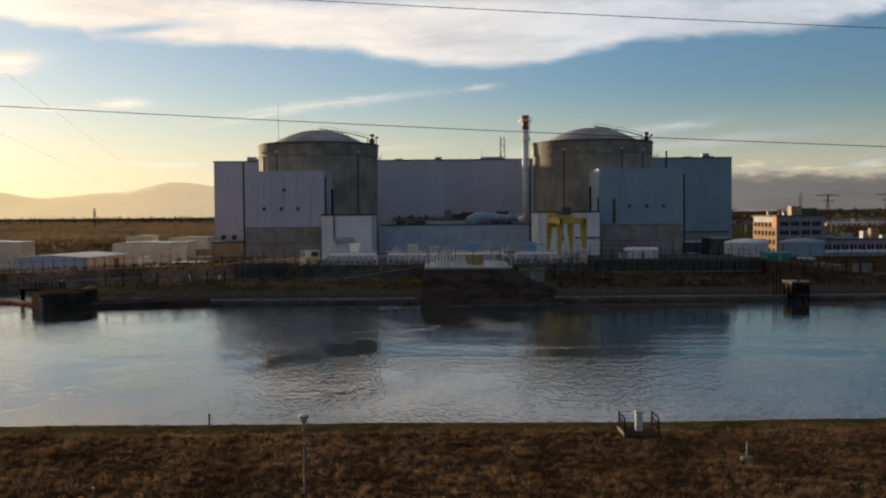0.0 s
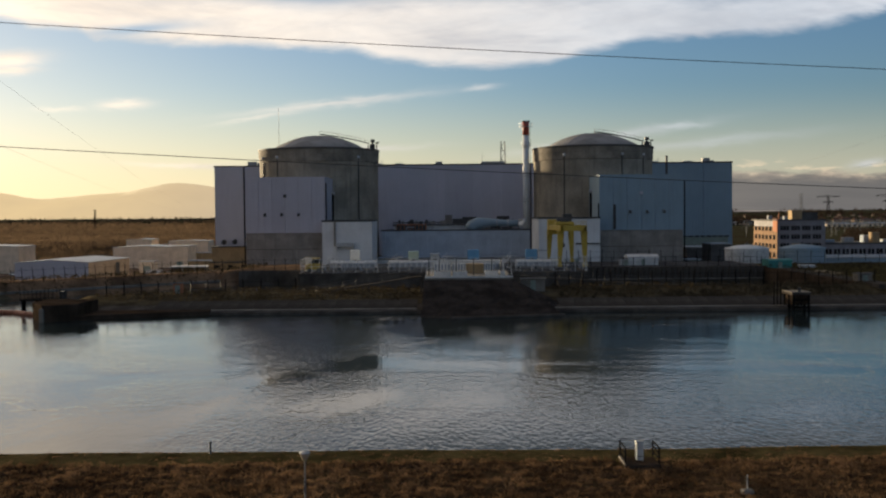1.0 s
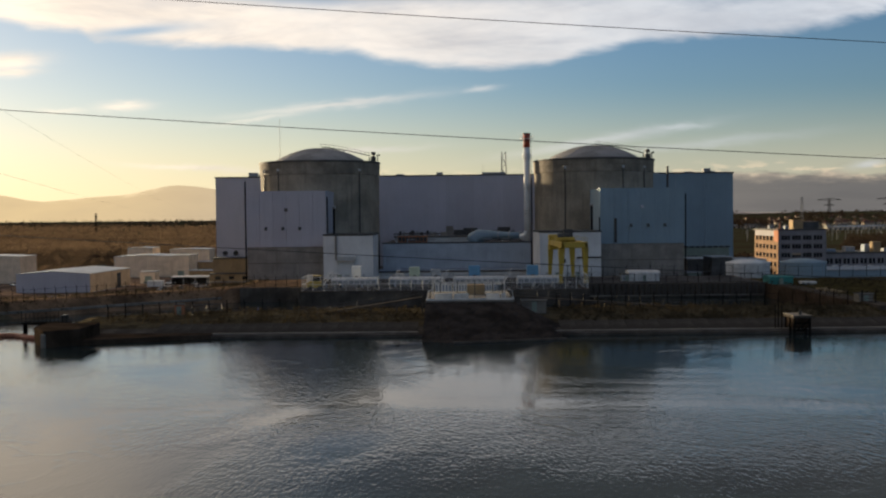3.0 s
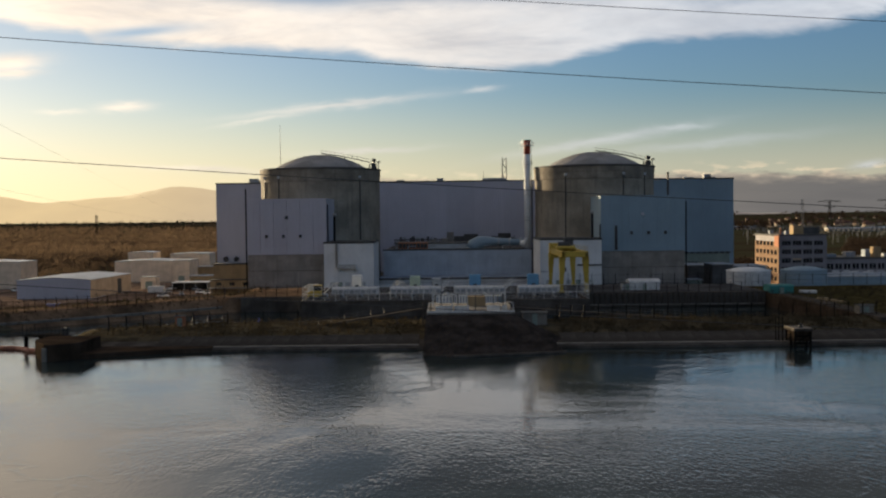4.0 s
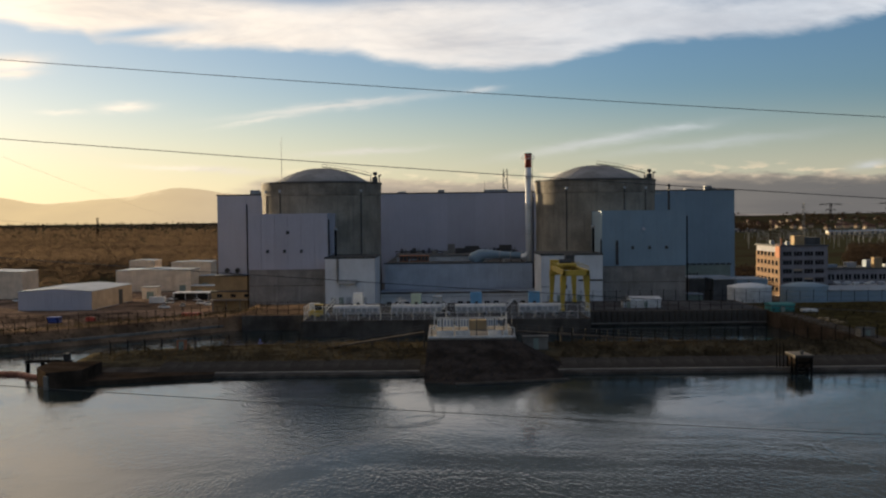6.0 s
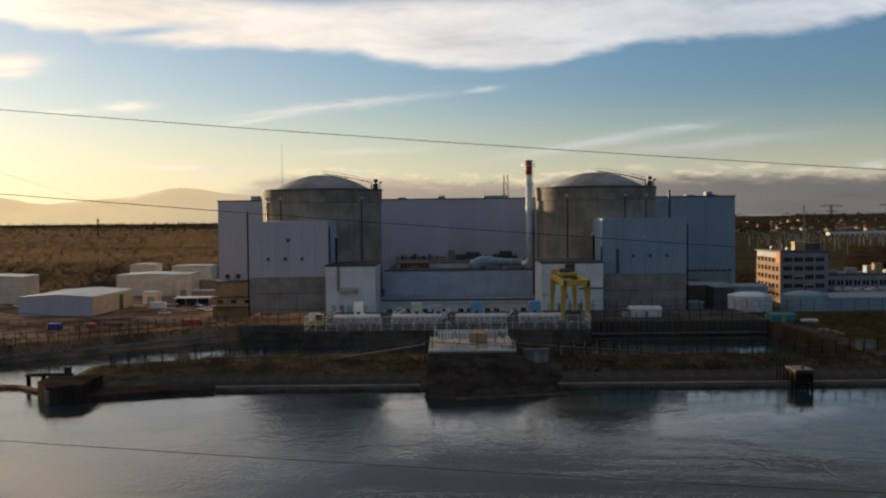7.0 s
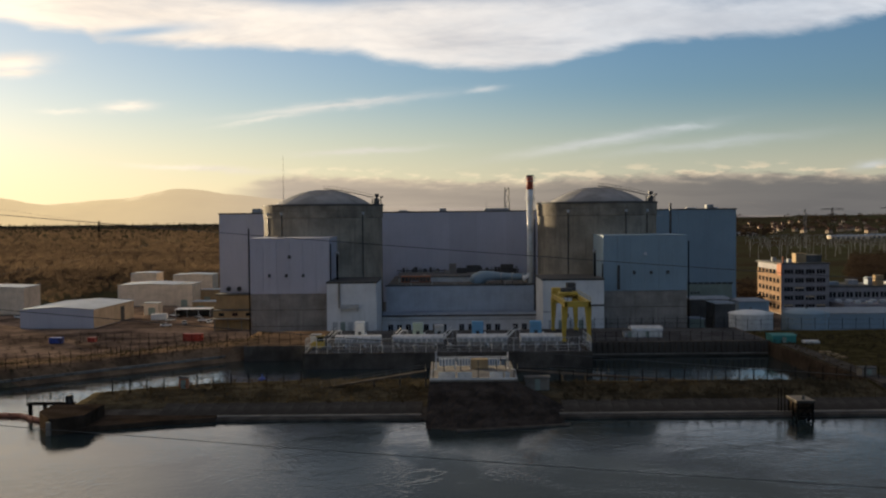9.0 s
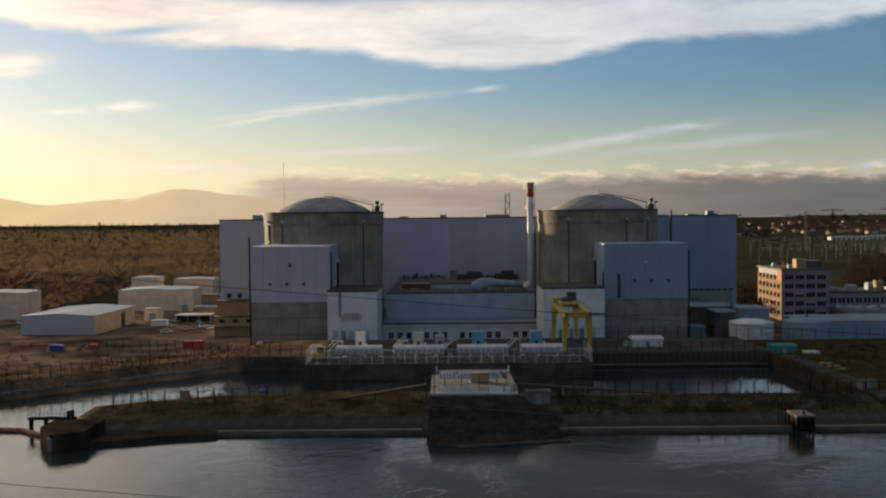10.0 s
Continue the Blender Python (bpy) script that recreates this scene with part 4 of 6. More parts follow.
wall_piece("kerb_quay_east", 31.6, 74.5, 233.9, 234.4, 0.45, 0.75, CONCRETE_PALE, "pale concrete ledge above the basin water")
wall_piece("wall_canal_west", -48, -4.5, 162.6, 164.6, -3, 0.42, CONCRETE_DARK, "dark wet footing of the canal bank")
wall_piece("wall_canal_east", 16.5, 260, 162.6, 164.6, -3, 0.42, CONCRETE_DARK, "dark wet footing of the canal bank")
wall_piece("kerb_canal_west", -58, -4.5, 163.8, 164.6, 0.424, 0.74, CONCRETE_PALE, "pale concrete ledge along the canal")
wall_piece("kerb_canal_east", 16.5, 260, 163.8, 164.6, 0.424, 0.74, CONCRETE_PALE, "pale concrete ledge along the canal")
single("wall_dike_tip", bevelled(prism(bm_new(), [(-65.4, 159.4), (-61.6, 153.4), (-60.2, 153.7), (-57.0, 156.2), (-57.0, 165.5), (-65.4, 165.5)], -3, 2.6), 0.08), NOSE, (0, 0, 0), "dark concrete nose of the dike", "wall", kind="structure")
single("wall_dike_foot", bevelled(prism(bm_new(), [(-60.6, 154.4), (-46.0, 160.4), (-38.0, 162.6), (-38.0, 164.5), (-62.0, 166.0)], -3, 0.75), 0.08), NOSE, (0, 0, 0), "dark concrete footing below the dike nose", "wall", kind="structure")
single("kerb_basin_west", bevelled(prism(bm_new(), [(-122, 169.2), (-49, 234.9), (-49, 236.6), (-122, 170.9)], 0.3, 1.35), 0.06), CONCRETE_PALE, (0, 0, 0), "pale concrete ledge along the basin bank", "wall", kind="structure")
wall_piece("wall_dike_pilaster", -61.9, -61.2, 153.1, 153.7, -1, 2.1, CONCRETE_PALE, "grey concrete pilaster")


def revetment(x0, x1, top, count):
    """Sloping concrete slabs along the canal face of the dike."""
    g = thing("revetment", ((x0 + x1) / 2, 164.7, 0.6), "dark stained concrete slabs sloping up the dike", "revetment", "bank slabs", "structure")
    w = (x1 - x0) / count
    me = None
    for i in range(count):
        if me is None:
            b = bm_new()
            outline = [(-0.05, 0.08), (5.5, top), (5.7, top), (5.7, top - 0.3), (0.3, -0.3)]
            extrude_x(b, outline, -w / 2 + 0.02, w / 2 - 0.02)
            me = mesh_of("slab", b, CONCRETE_SLAB)
        ob = part("slab", me, None, g)
        ob.location = (x0 - (x0 + x1) / 2 + w * (i + 0.5), 0.02 * random.random(), 0.05 * random.random())
    return g


CONCRETE_SLAB = material("stained_slab_concrete", (0.066, 0.060, 0.053), 0.96, 0.55, 0.22, 1.6, 0.5, streaks=0.5, pieces=0.3)
revetment(-48, -4.5, 1.05, 16)
revetment(19, 125, 1.1, 38)

# intake headwork: a deck on a dark sloping apron
b = bm_new()
prism(b, [(-3.4, 170.5), (11.7, 170.5), (11.7, 192.5), (-3.4, 192.5)], -3, 4.9)
single("intake_block", b, APRON, (0, 0, 0), "dark concrete intake block under the screen deck", "intake structure", kind="structure")
b = bm_new()
low, high = [(-3.7, 154.9, -0.5), (1.2, 152.8, -0.5), (18.4, 157.4, -0.5), (20.0, 163.6, -0.5)], [(-3.4, 170.6, 4.85), (1.0, 170.6, 4.85), (11.7, 170.6, 4.85), (18.8, 168.2, 1.4)]
ROWS_UP, ACROSS = 26, 26
for n, (p0, p1, q0, q1) in enumerate(zip(low, low[1:], high, high[1:])):
    grid = []
    for r in range(ROWS_UP + 1):
        for c in range(ACROSS + 1):
            f, g = c / ACROSS, r / ROWS_UP
            p = Vector(p0).lerp(Vector(p1), f).lerp(Vector(q0).lerp(Vector(q1), f), g)
            rough = 0.0 if r in (0, ROWS_UP) else noise.noise(p * 0.9) * 0.22 + noise.noise(p * 2.7) * 0.16
            grid.append(b.verts.new((p.x, p.y - 0.5 * rough, p.z + rough)))
    for r in range(ROWS_UP):
        for c in range(ACROSS):
            k = r * (ACROSS + 1) + c
            b.faces.new((grid[k], grid[k + 1], grid[k + ACROSS + 2], grid[k + ACROSS + 1]))
bt, bk = [b.verts.new((p[0], p[1], -3.0)) for p in low], [b.verts.new((p[0], p[1], -3.0)) for p in high]
lv, hv = [b.verts.new(p) for p in low], [b.verts.new(p) for p in high]
for i in range(3):
    b.faces.new((bt[i], bt[i + 1], lv[i + 1], lv[i]))
b.faces.new((bt[0], lv[0], hv[0], bk[0]))
b.faces.new((bt[3], bk[3], hv[3], lv[3]))
single("apron", b, APRON, (0, 0, 0), "dark wet rough stone apron sloping into the canal", "apron", kind="structure")
single("kerb_apron", bevelled(prism(bm_new(), [(1.2, 153.1), (19.0, 157.2), (19.0, 158.1), (1.2, 154.2)], -1.2, 0.3), 0.08), CONCRETE_DARK, (0, 0, 0), "low concrete sill at the foot of the apron", "wall", kind="structure")


def intake_deck():
    d = thing("intake_screen", (4.2, 181, 4.9), "white steel intake screen frame on a concrete deck", "intake screen")
    bar("deck", -7.5, 7.6, -10.3, 11.4, 0, 0.3, CONCRETE_PALE, d)
    # front white panels with dark posts
    for x0, x1 in ((-6.3, -3.2), (-2.9, -0.2), (3.0, 5.4), (5.7, 6.6)):
        bar("screen_panel", x0 * 0.95, x1 * 0.95, 2.0, 2.3, 0.9, 2.25, WHITE_PAINT, d)
        bar("kick_panel", x0 * 0.95, x1 * 0.95, -8.4, -8.25, 0.3, 1.35, SCREEN, d)
        for q in range(5):
            xx = (x0 + (x1 - x0) * (q + 0.5) / 5) * 0.95
            bar("grille", xx - 0.14, xx + 0.14, 1.94, 2.0, 1.0, 2.1, ROOF_BLUE, d)
    bar("screen_box", -0.2, 3.0, 1.6, 3.4, 0.35, 2.1, OCHRE, d, "ochre machine housing")
    for x in (-6.5, -3.05, 6.6, 2.95, -0.25):
        bar("post", x - 0.12, x + 0.12, 1.8, 2.1, 0.3, 3.4 if abs(x) > 6 else 2.7, SCREEN, d)
    bar("top_rail", -6.5, 6.6, 1.85, 2.05, 2.4, 2.6, SCREEN, d)
    for x in (-6.8, -5.0, -2.1, 0.9, 4.0, 5.6, 7.0):
        bar("guide_post", x - 0.08, x + 0.08, -8.2, -8.0, 0.3, 3.3, STEEL_DARK, d)
    bar("front_curb", -7.4, 7.5, -10.2, -9.9, 0.3, 0.6, SCREEN, d)
    for s, x in ((-1, -7.3), (1, 7.4)):
        b = bm_new()
        rod(b, (x, -9.8, 0.35), (x + s * -0.2, -9.8, 1.9), 0.08, 6)
        rod(b, (x + s * -0.2, -9.8, 1.9), (x - s * 1.0, -9.8, 2.1), 0.08, 6)
        part("handrail", b, SCREEN, d)
    return d


intake_deck()


def ramp(x0, x1, z0, z1, y):
    r = thing("walkway", ((x0 + x1) / 2, y, 0), "narrow sloping walkway with railing up to the intake deck", "walkway", "intake walkways")
    b = bm_new()
    h = (x1 - x0) / 2
    v = [b.verts.new(p) for p in ((-h, -0.9, z0), (h, -0.9, z1), (h, 0.9, z1), (-h, 0.9, z0), (-h, -0.9, z0 + 0.25), (h, -0.9, z1 + 0.25), (h, 0.9, z1 + 0.25), (-h, 0.9, z0 + 0.25))]
    for f in ((3, 2, 1, 0), (4, 5, 6, 7), (0, 1, 5, 4), (1, 2, 6, 5), (2, 3, 7, 6), (3, 0, 4, 7)):
        b.faces.new([v[i] for i in f])
    part("deck", b, CONCRETE_DARK, r)
    n = int((x1 - x0) / 4)
    for k in range(n + 1):
        x = -h + 2 * h * k / n
        z = z0 + (z1 - z0) * k / n
        bar("pier", x - 0.15, x + 0.15, -0.3, 0.3, -3, z, CONCRETE_DARK, r)
    b = bm_new()
    for dz in (0.6, 1.1):
        rod(b, (-h, -0.85, z0 + 0.4 + dz), (h, -0.85, z1 + 0.4 + dz), 0.04, 5)
    for k in range(2 * n + 1):
        x = -h + h * k / n
        z = z0 + (z1 - z0) * k / (2 * n)
        rod(b, (x, -0.85, z + 0.4), (x, -0.85, z + 1.5), 0.04, 5)
    part("railing", b, STEEL_DARK, r)


ramp(-28, -4.2, 1.0, 4.6, 184)
ramp(12.6, 46, 4.6, 2.2, 184)


def fence(points, gap, tall, label, bent=True, mat=None, net=True, thick=0.07):
    """Chain-link fence along points: shared posts, top wires."""
    f = thing("security_fence", (*points[0][:2], points[0][2]), label, "fence", "security fences")
    base = Vector(points[0])
    b = bm_new()
    rod(b, (0, 0, 0), (0, 0, tall), thick, 6)
    if bent:
        rod(b, (0, 0, tall), (0.0, -0.45, tall + 0.5), thick * 0.8, 5)
    me = mesh_of("post", b, mat or FENCE)
    for p, q in zip(points, points[1:]):
        p, q = Vector(p) - base, Vector(q) - base
        n = max(1, round((q - p).length / gap))
        for k in range(n + (1 if q == Vector(points[-1]) - base else 0)):
            ob = part("post", me, None, f)
            ob.location = p + (q - p) * k / n
            ob.rotation_euler = (random.uniform(-0.02, 0.02), random.uniform(-0.02, 0.02), random.uniform(-0.2, 0.2))
        for dz in (0.1, tall * 0.5, tall - 0.05):
            part("wire", rod(bm_new(), p + Vector((0, 0, dz)), q + Vector((0, 0, dz)), 0.022, 4), mat or FENCE, f)
    return f


def railing(points, gap, tall, label, mat, thick=0.05):
    f = thing("railing", points[0], label, "railing", "railings")
    base = Vector(points[0])
    b = bm_new()
    rod(b, (0, 0, 0), (0, 0, tall), thick, 6)
    me = mesh_of("post", b, mat)
    for p, q in zip(points, points[1:]):
        p, q = Vector(p) - base, Vector(q) - base
        n = max(1, round((q - p).length / gap))
        for k in range(n + 1):
            part("post", me, None, f).location = p + (q - p) * k / n
        for dz in (tall * 0.5, tall):
            part("rail", rod(bm_new(), p + Vector((0, 0, dz)), q + Vector((0, 0, dz)), thick, 6), mat, f)
    return f


quay_rail = railing([(-31.2, 219.1, 3.4), (31.0, 219.1, 3.4)], 2.35, 3.1, "white steel railing along the quay edge", SCREEN, 0.055)
railing([(31.2, 219.1, 3.4), (31.2, 232.0, 3.4)], 2.35, 3.1, "white steel railing along the quay edge", SCREEN, 0.055)
railing([(-31.2, 219.1, 3.4), (-31.2, 231.0, 3.4)], 2.35, 3.1, "white steel railing along the quay edge", SCREEN, 0.055)
for dz in (0.2, 0.5, 0.85, 1.2, 1.9, 2.3, 2.7):
    part("mesh_wire", rod(bm_new(), (0, 0, dz), (62.2, 0, dz), 0.022, 4), DULL_GREY, quay_rail)
fence([(32, 236.2, 3.4), (74.5, 236.2, 3.4)], 2.5, 2.2, "dark steel fence along the eastern quay", False)
fence([(-47, 234.6, 3.4), (-32, 234.6, 3.4)], 2.6, 2.4, "dark steel fence along the western quay")
fence([(20, 181.0, 2.75), (130, 181.0, 2.78)], 2.5, 2.3, "dark bent-post security fence along the dike crest", thick=0.1)
fence([(-60, 178.5, 1.7), (-44, 187, 1.5), (-28, 190, 1.5)], 3.0, 2.3, "dark bent-post fence along the western dike", True, thick=0.12)
fence([(78, 262, 3.0), (140, 258, 3.0)], 3.4, 2.6, "dark bent-post fence beside the tanks")
fence([(-100, 190, 2.9), (-52, 236, 2.9)], 2.2, 2.6, "thin fence on the far basin bank")
fence([(-105, 300, -8), (-60, 292, -8)], 3.0, 3.0, "tall dark fence across the western yard")
fence([(-124, 338, -8), (-70, 330, -8)], 3.0, 3.0, "tall dark fence across the western yard")
fence([(32, 262, 3.2), (75, 262, 3.2)], 3.0, 2.8, "dark bent-post fence behind the quay")


def gantry_crane():
    c = thing("gantry_crane", (29.9, 246, 3.35), "yellow steel gantry crane standing on the quay", "gantry crane")
    top = 8.6
    for x in (-2.7, 2.7):
        g = part("girder", bevelled(box(bm_new(), x - 0.35, x + 0.35, -14.5, 14.0, top, top + 1.25), 0.08), YELLOW, c)
        b = bm_new()
        for yy in np.arange(-14, 14.1, 2.0):
            rod(b, (x + 0.3 * (1 if x > 0 else -1), yy, top + 1.25), (x + 0.3 * (1 if x > 0 else -1), yy, top + 2.25), 0.04, 5)
        rod(b, (x + 0.3 * (1 if x > 0 else -1), -14, top + 2.25), (x + 0.3 * (1 if x > 0 else -1), 14, top + 2.25), 0.045, 5)
        part("handrail", b, YELLOW, g)
    for y in (-14.1, 13.6):
        part("end_beam", bevelled(box(bm_new(), -3.1, 3.1, y - 0.4, y + 0.4, top - 0.05, top + 1.3), 0.08), YELLOW, c)
    for x in (-2.7, 2.7):
        for y in (-12.0, 12.0):
            s = 1 if x > 0 else -1
            b = bm_new()
            v = []
            for z, w in ((top + 0.05, 0.75), (0.9, 0.36)):
                v.append([b.verts.new((x + s * (0.25 if z < 2 else 0) + dx * w, y + dy * w, z)) for dx, dy in ((-1, -1), (1, -1), (1, 1), (-1, 1))])
            for i in range(4):
                b.faces.new((v[1][i], v[1][(i + 1) % 4], v[0][(i + 1) % 4], v[0][i]))
            b.faces.new(v[0])
            b.faces.new(v[1][::-1])
            part("leg", b, YELLOW, c)
            bogie = part("bogie", bevelled(box(bm_new(), x - 0.5 + 0.25 * s, x + 0.5 + 0.25 * s, y - 1.1, y + 1.1, 0.35, 0.95), 0.08), YELLOW, c)
            for q in (-0.7, 0.7):
                part("wheel", rod(bm_new(), (x - 0.2 + 0.25 * s, y + q, 0.3), (x + 0.2 + 0.25 * s, y + q, 0.3), 0.3, 12), STEEL_DARK, bogie)
    t = part("trolley", bevelled(box(bm_new(), -2.2, 2.4, 3.5, 8.0, top + 1.3, top + 2.0), 0.1), YELLOW, c)
    part("hoist_drum", rod(bm_new(), (-1.6, 6, top + 2.3), (1.2, 6, top + 2.3), 0.75, 12), STEEL_DARK, t)
    part("winch_housing", bevelled(box(bm_new(), 0.4, 2.6, 9.0, 12.5, top + 1.3, top + 4.0), 0.1), STEEL_DARK, c, "dark winch housing")
    part("cab", bevelled(box(bm_new(), -3.2, -1.0, 10.2, 13.8, top - 1.2, top + 2.6), 0.12), YELLOW, c)
    part("hook_block", rod(rod(bm_new(), (0, 5.5, 5.2), (0, 5.5, top + 1.3), 0.05, 5), (0, 5.5, 4.2), (0, 5.5, 5.2), 0.35, 8), STEEL_DARK, c)
    return c


gantry_crane()


def quay_cover(x0, x1):
    c = thing("pump_cover", ((x0 + x1) / 2, 236.0, 3.35), "long low white sheet cover over intake pumps", "pump cover", "pump covers")
    h = (x1 - x0) / 2
    arc = [(-2.2, 0.0), (-2.2, 1.55), (-2.05, 1.75), (-1.5, 1.95), (0, 2.05), (1.5, 1.95), (2.2, 1.6), (2.2, 0)]
    part("shell", extrude_x(bm_new(), arc[::-1], -h, h), SCREEN, c)
    n = int(2 * h / 2)
    for k in range(1, n):
        x = -h + 2 * h * k / n
        part("rib", extrude_x(bm_new(), [(y * 1.02, z * 1.02) for y, z in arc[::-1]], x - 0.05, x + 0.05), DULL_GREY, c)
    for k in range(int(2 * h / 1.3)):
        q = -h + 0.3 + k * 1.3
        bar("side_louvre", q, q + 0.95, -2.3, -2.2, 0.6, 1.4, DULL_GREY, c)
    bar("skirt", -h - 0.1, h + 0.1, -2.4, -2.2, 0, 0.5, CONCRETE_LOW, c)
    return c


for x0, x1 in ((-26.5, -15.8), (-12.9, -1.2), (2.0, 13.8), (16.9, 27.2)):
    quay_cover(x0, x1)


def screen_machine(x, y, mat, label, w=2.4, tall=4.2):
    s = thing("screen_cleaner", (x, y, 3.3), label, "intake machine", "screen cleaners")
    part("cabinet", bevelled(box(bm_new(), -w / 2, w / 2, -1.1, 1.1, 0.2, tall), 0.12), mat, s)
    bar("foot", -w / 2 - 0.1, w / 2 + 0.1, -1.2, 1.2, 0, 0.2, CONCRETE_LOW, s)
    bar("door", -0.4, 0.4, -1.14, -1.1, 0.4, 1.9, STEEL_DARK, s)
    part("chute", extrude_x(bm_new(), [(-1.1, 0.4), (-2.6, 0.3), (-1.1, 1.6)], w / 2 + 0.2, w / 2 + 0.5), WHITE_PAINT, s)
    return s


screen_machine(-21.6, 246, WHITE_PAINT, "white intake screen cleaning cabinet on the quay")
screen_machine(-7.4, 246, GREEN_PALE, "pale green intake screen cleaning cabinet on the quay", 2.6, 3.9)
screen_machine(-2.2, 246, GALV, "grey intake screen cleaning cabinet on the quay", 2.4, 3.3)
screen_machine(7.2, 246, BLUE, "light blue intake screen cleaning cabinet on the quay", 2.8, 4.1)
screen_machine(21.4, 246, BLUE, "light blue intake screen cleaning cabinet on the quay", 2.8, 4.1)
for x in (-12.3, -0.5, 14.6, -28.0):
    s = thing("stair_flight", (x, 240, 3.3), "white steel stair flight on the quay", "stairs", "quay stairs")
    for o in (-0.6, 0.6):
        b = bm_new()
        rod(b, (-1.2, o, 0.1), (1.4, o, 2.7), 0.12, 6)
        part("stringer", b, WHITE_PAINT, s)
        part("handrail", rod(bm_new(), (-1.2, o, 1.1), (1.4, o, 3.6), 0.05, 5), WHITE_PAINT, s)
    for k in range(9):
        bar("tread", -1.15 + k * 0.29, -0.9 + k * 0.29, -0.6, 0.6, 0.2 + k * 0.29, 0.25 + k * 0.29, GALV, s)
    bar("landing", 1.3, 2.6, -0.7, 0.7, 2.6, 2.72, GALV, s)
    for q in (1.5, 2.5):
        bar("post", q - 0.06, q + 0.06, -0.06, 0.06, 0, 2.6, GALV, s)

s = thing("forklift_loader", (-29.0, 226, 3.35), "small yellow loader parked on the quay", "loader")
part("body", bevelled(box(bm_new(), -1.5, 1.2, -0.9, 0.9, 0.5, 1.9), 0.15), YELLOW, s)
part("counterweight", bevelled(box(bm_new(), -2.0, -1.4, -0.8, 0.8, 0.5, 1.6), 0.15), YELLOW, s)
part("cab", bevelled(box(bm_new(), -0.6, 1.0, -0.8, 0.8, 1.9, 3.0), 0.12), GLASS, s)
part("roof", bevelled(box(bm_new(), -0.8, 1.2, -0.95, 0.95, 3.0, 3.15), 0.04), YELLOW, s)
for x in (-1.1, 0.9):
    for y in (-0.85, 0.85):
        part("wheel", rod(bm_new(), (x, y - 0.15, 0.45), (x, y + 0.15, 0.45), 0.45, 14), STEEL_DARK, s)
part("mast", box(box(bm_new(), 1.3, 1.5, -0.5, -0.35, 0.2, 3.2), 1.3, 1.5, 0.35, 0.5, 0.2, 3.2), STEEL_DARK, s)
s = thing("site_cabin", (-30.4, 230.5, 3.35), "white steel site cabin on the quay", "cabin")
part("body", bevelled(box(bm_new(), -1.1, 1.1, -1.1, 1.1, 0.1, 2.9), 0.08), WHITE_PAINT, s)
bar("door", -0.4, 0.4, -1.14, -1.1, 0.2, 2.2, GALV, s)
bar("roof", -1.2, 1.2, -1.2, 1.2, 2.9, 3.02, GALV, s)


def pump_motor(x, y, s):
    p = thing("pump_motor", (x, y, 3.35), "grey vertical pump motor on the quay deck", "pump", "pump motors")
    bar("plinth", -0.8 * s, 0.8 * s, -0.8 * s, 0.8 * s, 0, 0.35, CONCRETE_LOW, p)
    part("casing", lathe(bm_new(), [(0.6 * s, 0.35), (0.6 * s, 1.2 * s), (0.45 * s, 1.35 * s), (0.45 * s, 1.6 * s), (0, 1.7 * s)], 14), DULL_GREY, p, "", True)
    part("outlet", rod(bm_new(), (0, 0, 0.8), (0, -2.2 * s, 0.7), 0.3 * s, 10), DULL_GREY, p)
    part("flange", rod(bm_new(), (0, -2.2 * s, 0.7), (0, -2.35 * s, 0.7), 0.45 * s, 12), STEEL_DARK, p)
    return p


base_pump = pump_motor(-27.0, 226.5, 0.75)
for k in range(1, 15):
    copy_thing(base_pump, pose(-27.0 + 3.95 * k + random.uniform(-0.4, 0.4), 226.5 + random.uniform(-1, 1), 3.35, 0, 0, random.uniform(-12, 12)))


# sheet piling along the eastern quay
piling = thing("sheet_piling", (53, 234.2, 0.75), "dark rusty steel sheet piling along the basin quay", "sheet piling", kind="structure")
pile = mesh_of("sheet_panel", prism(bm_new(), [(-0.5, 0.2), (-0.35, -0.12), (0.35, -0.12), (0.5, 0.2)], 0.0, 2.6), CONCRETE_DARK)
for k in range(32):
    part("sheet_panel", pile, None, piling).location = (-20.5 + k * 1.32, 0, 0.02 * (k % 3))

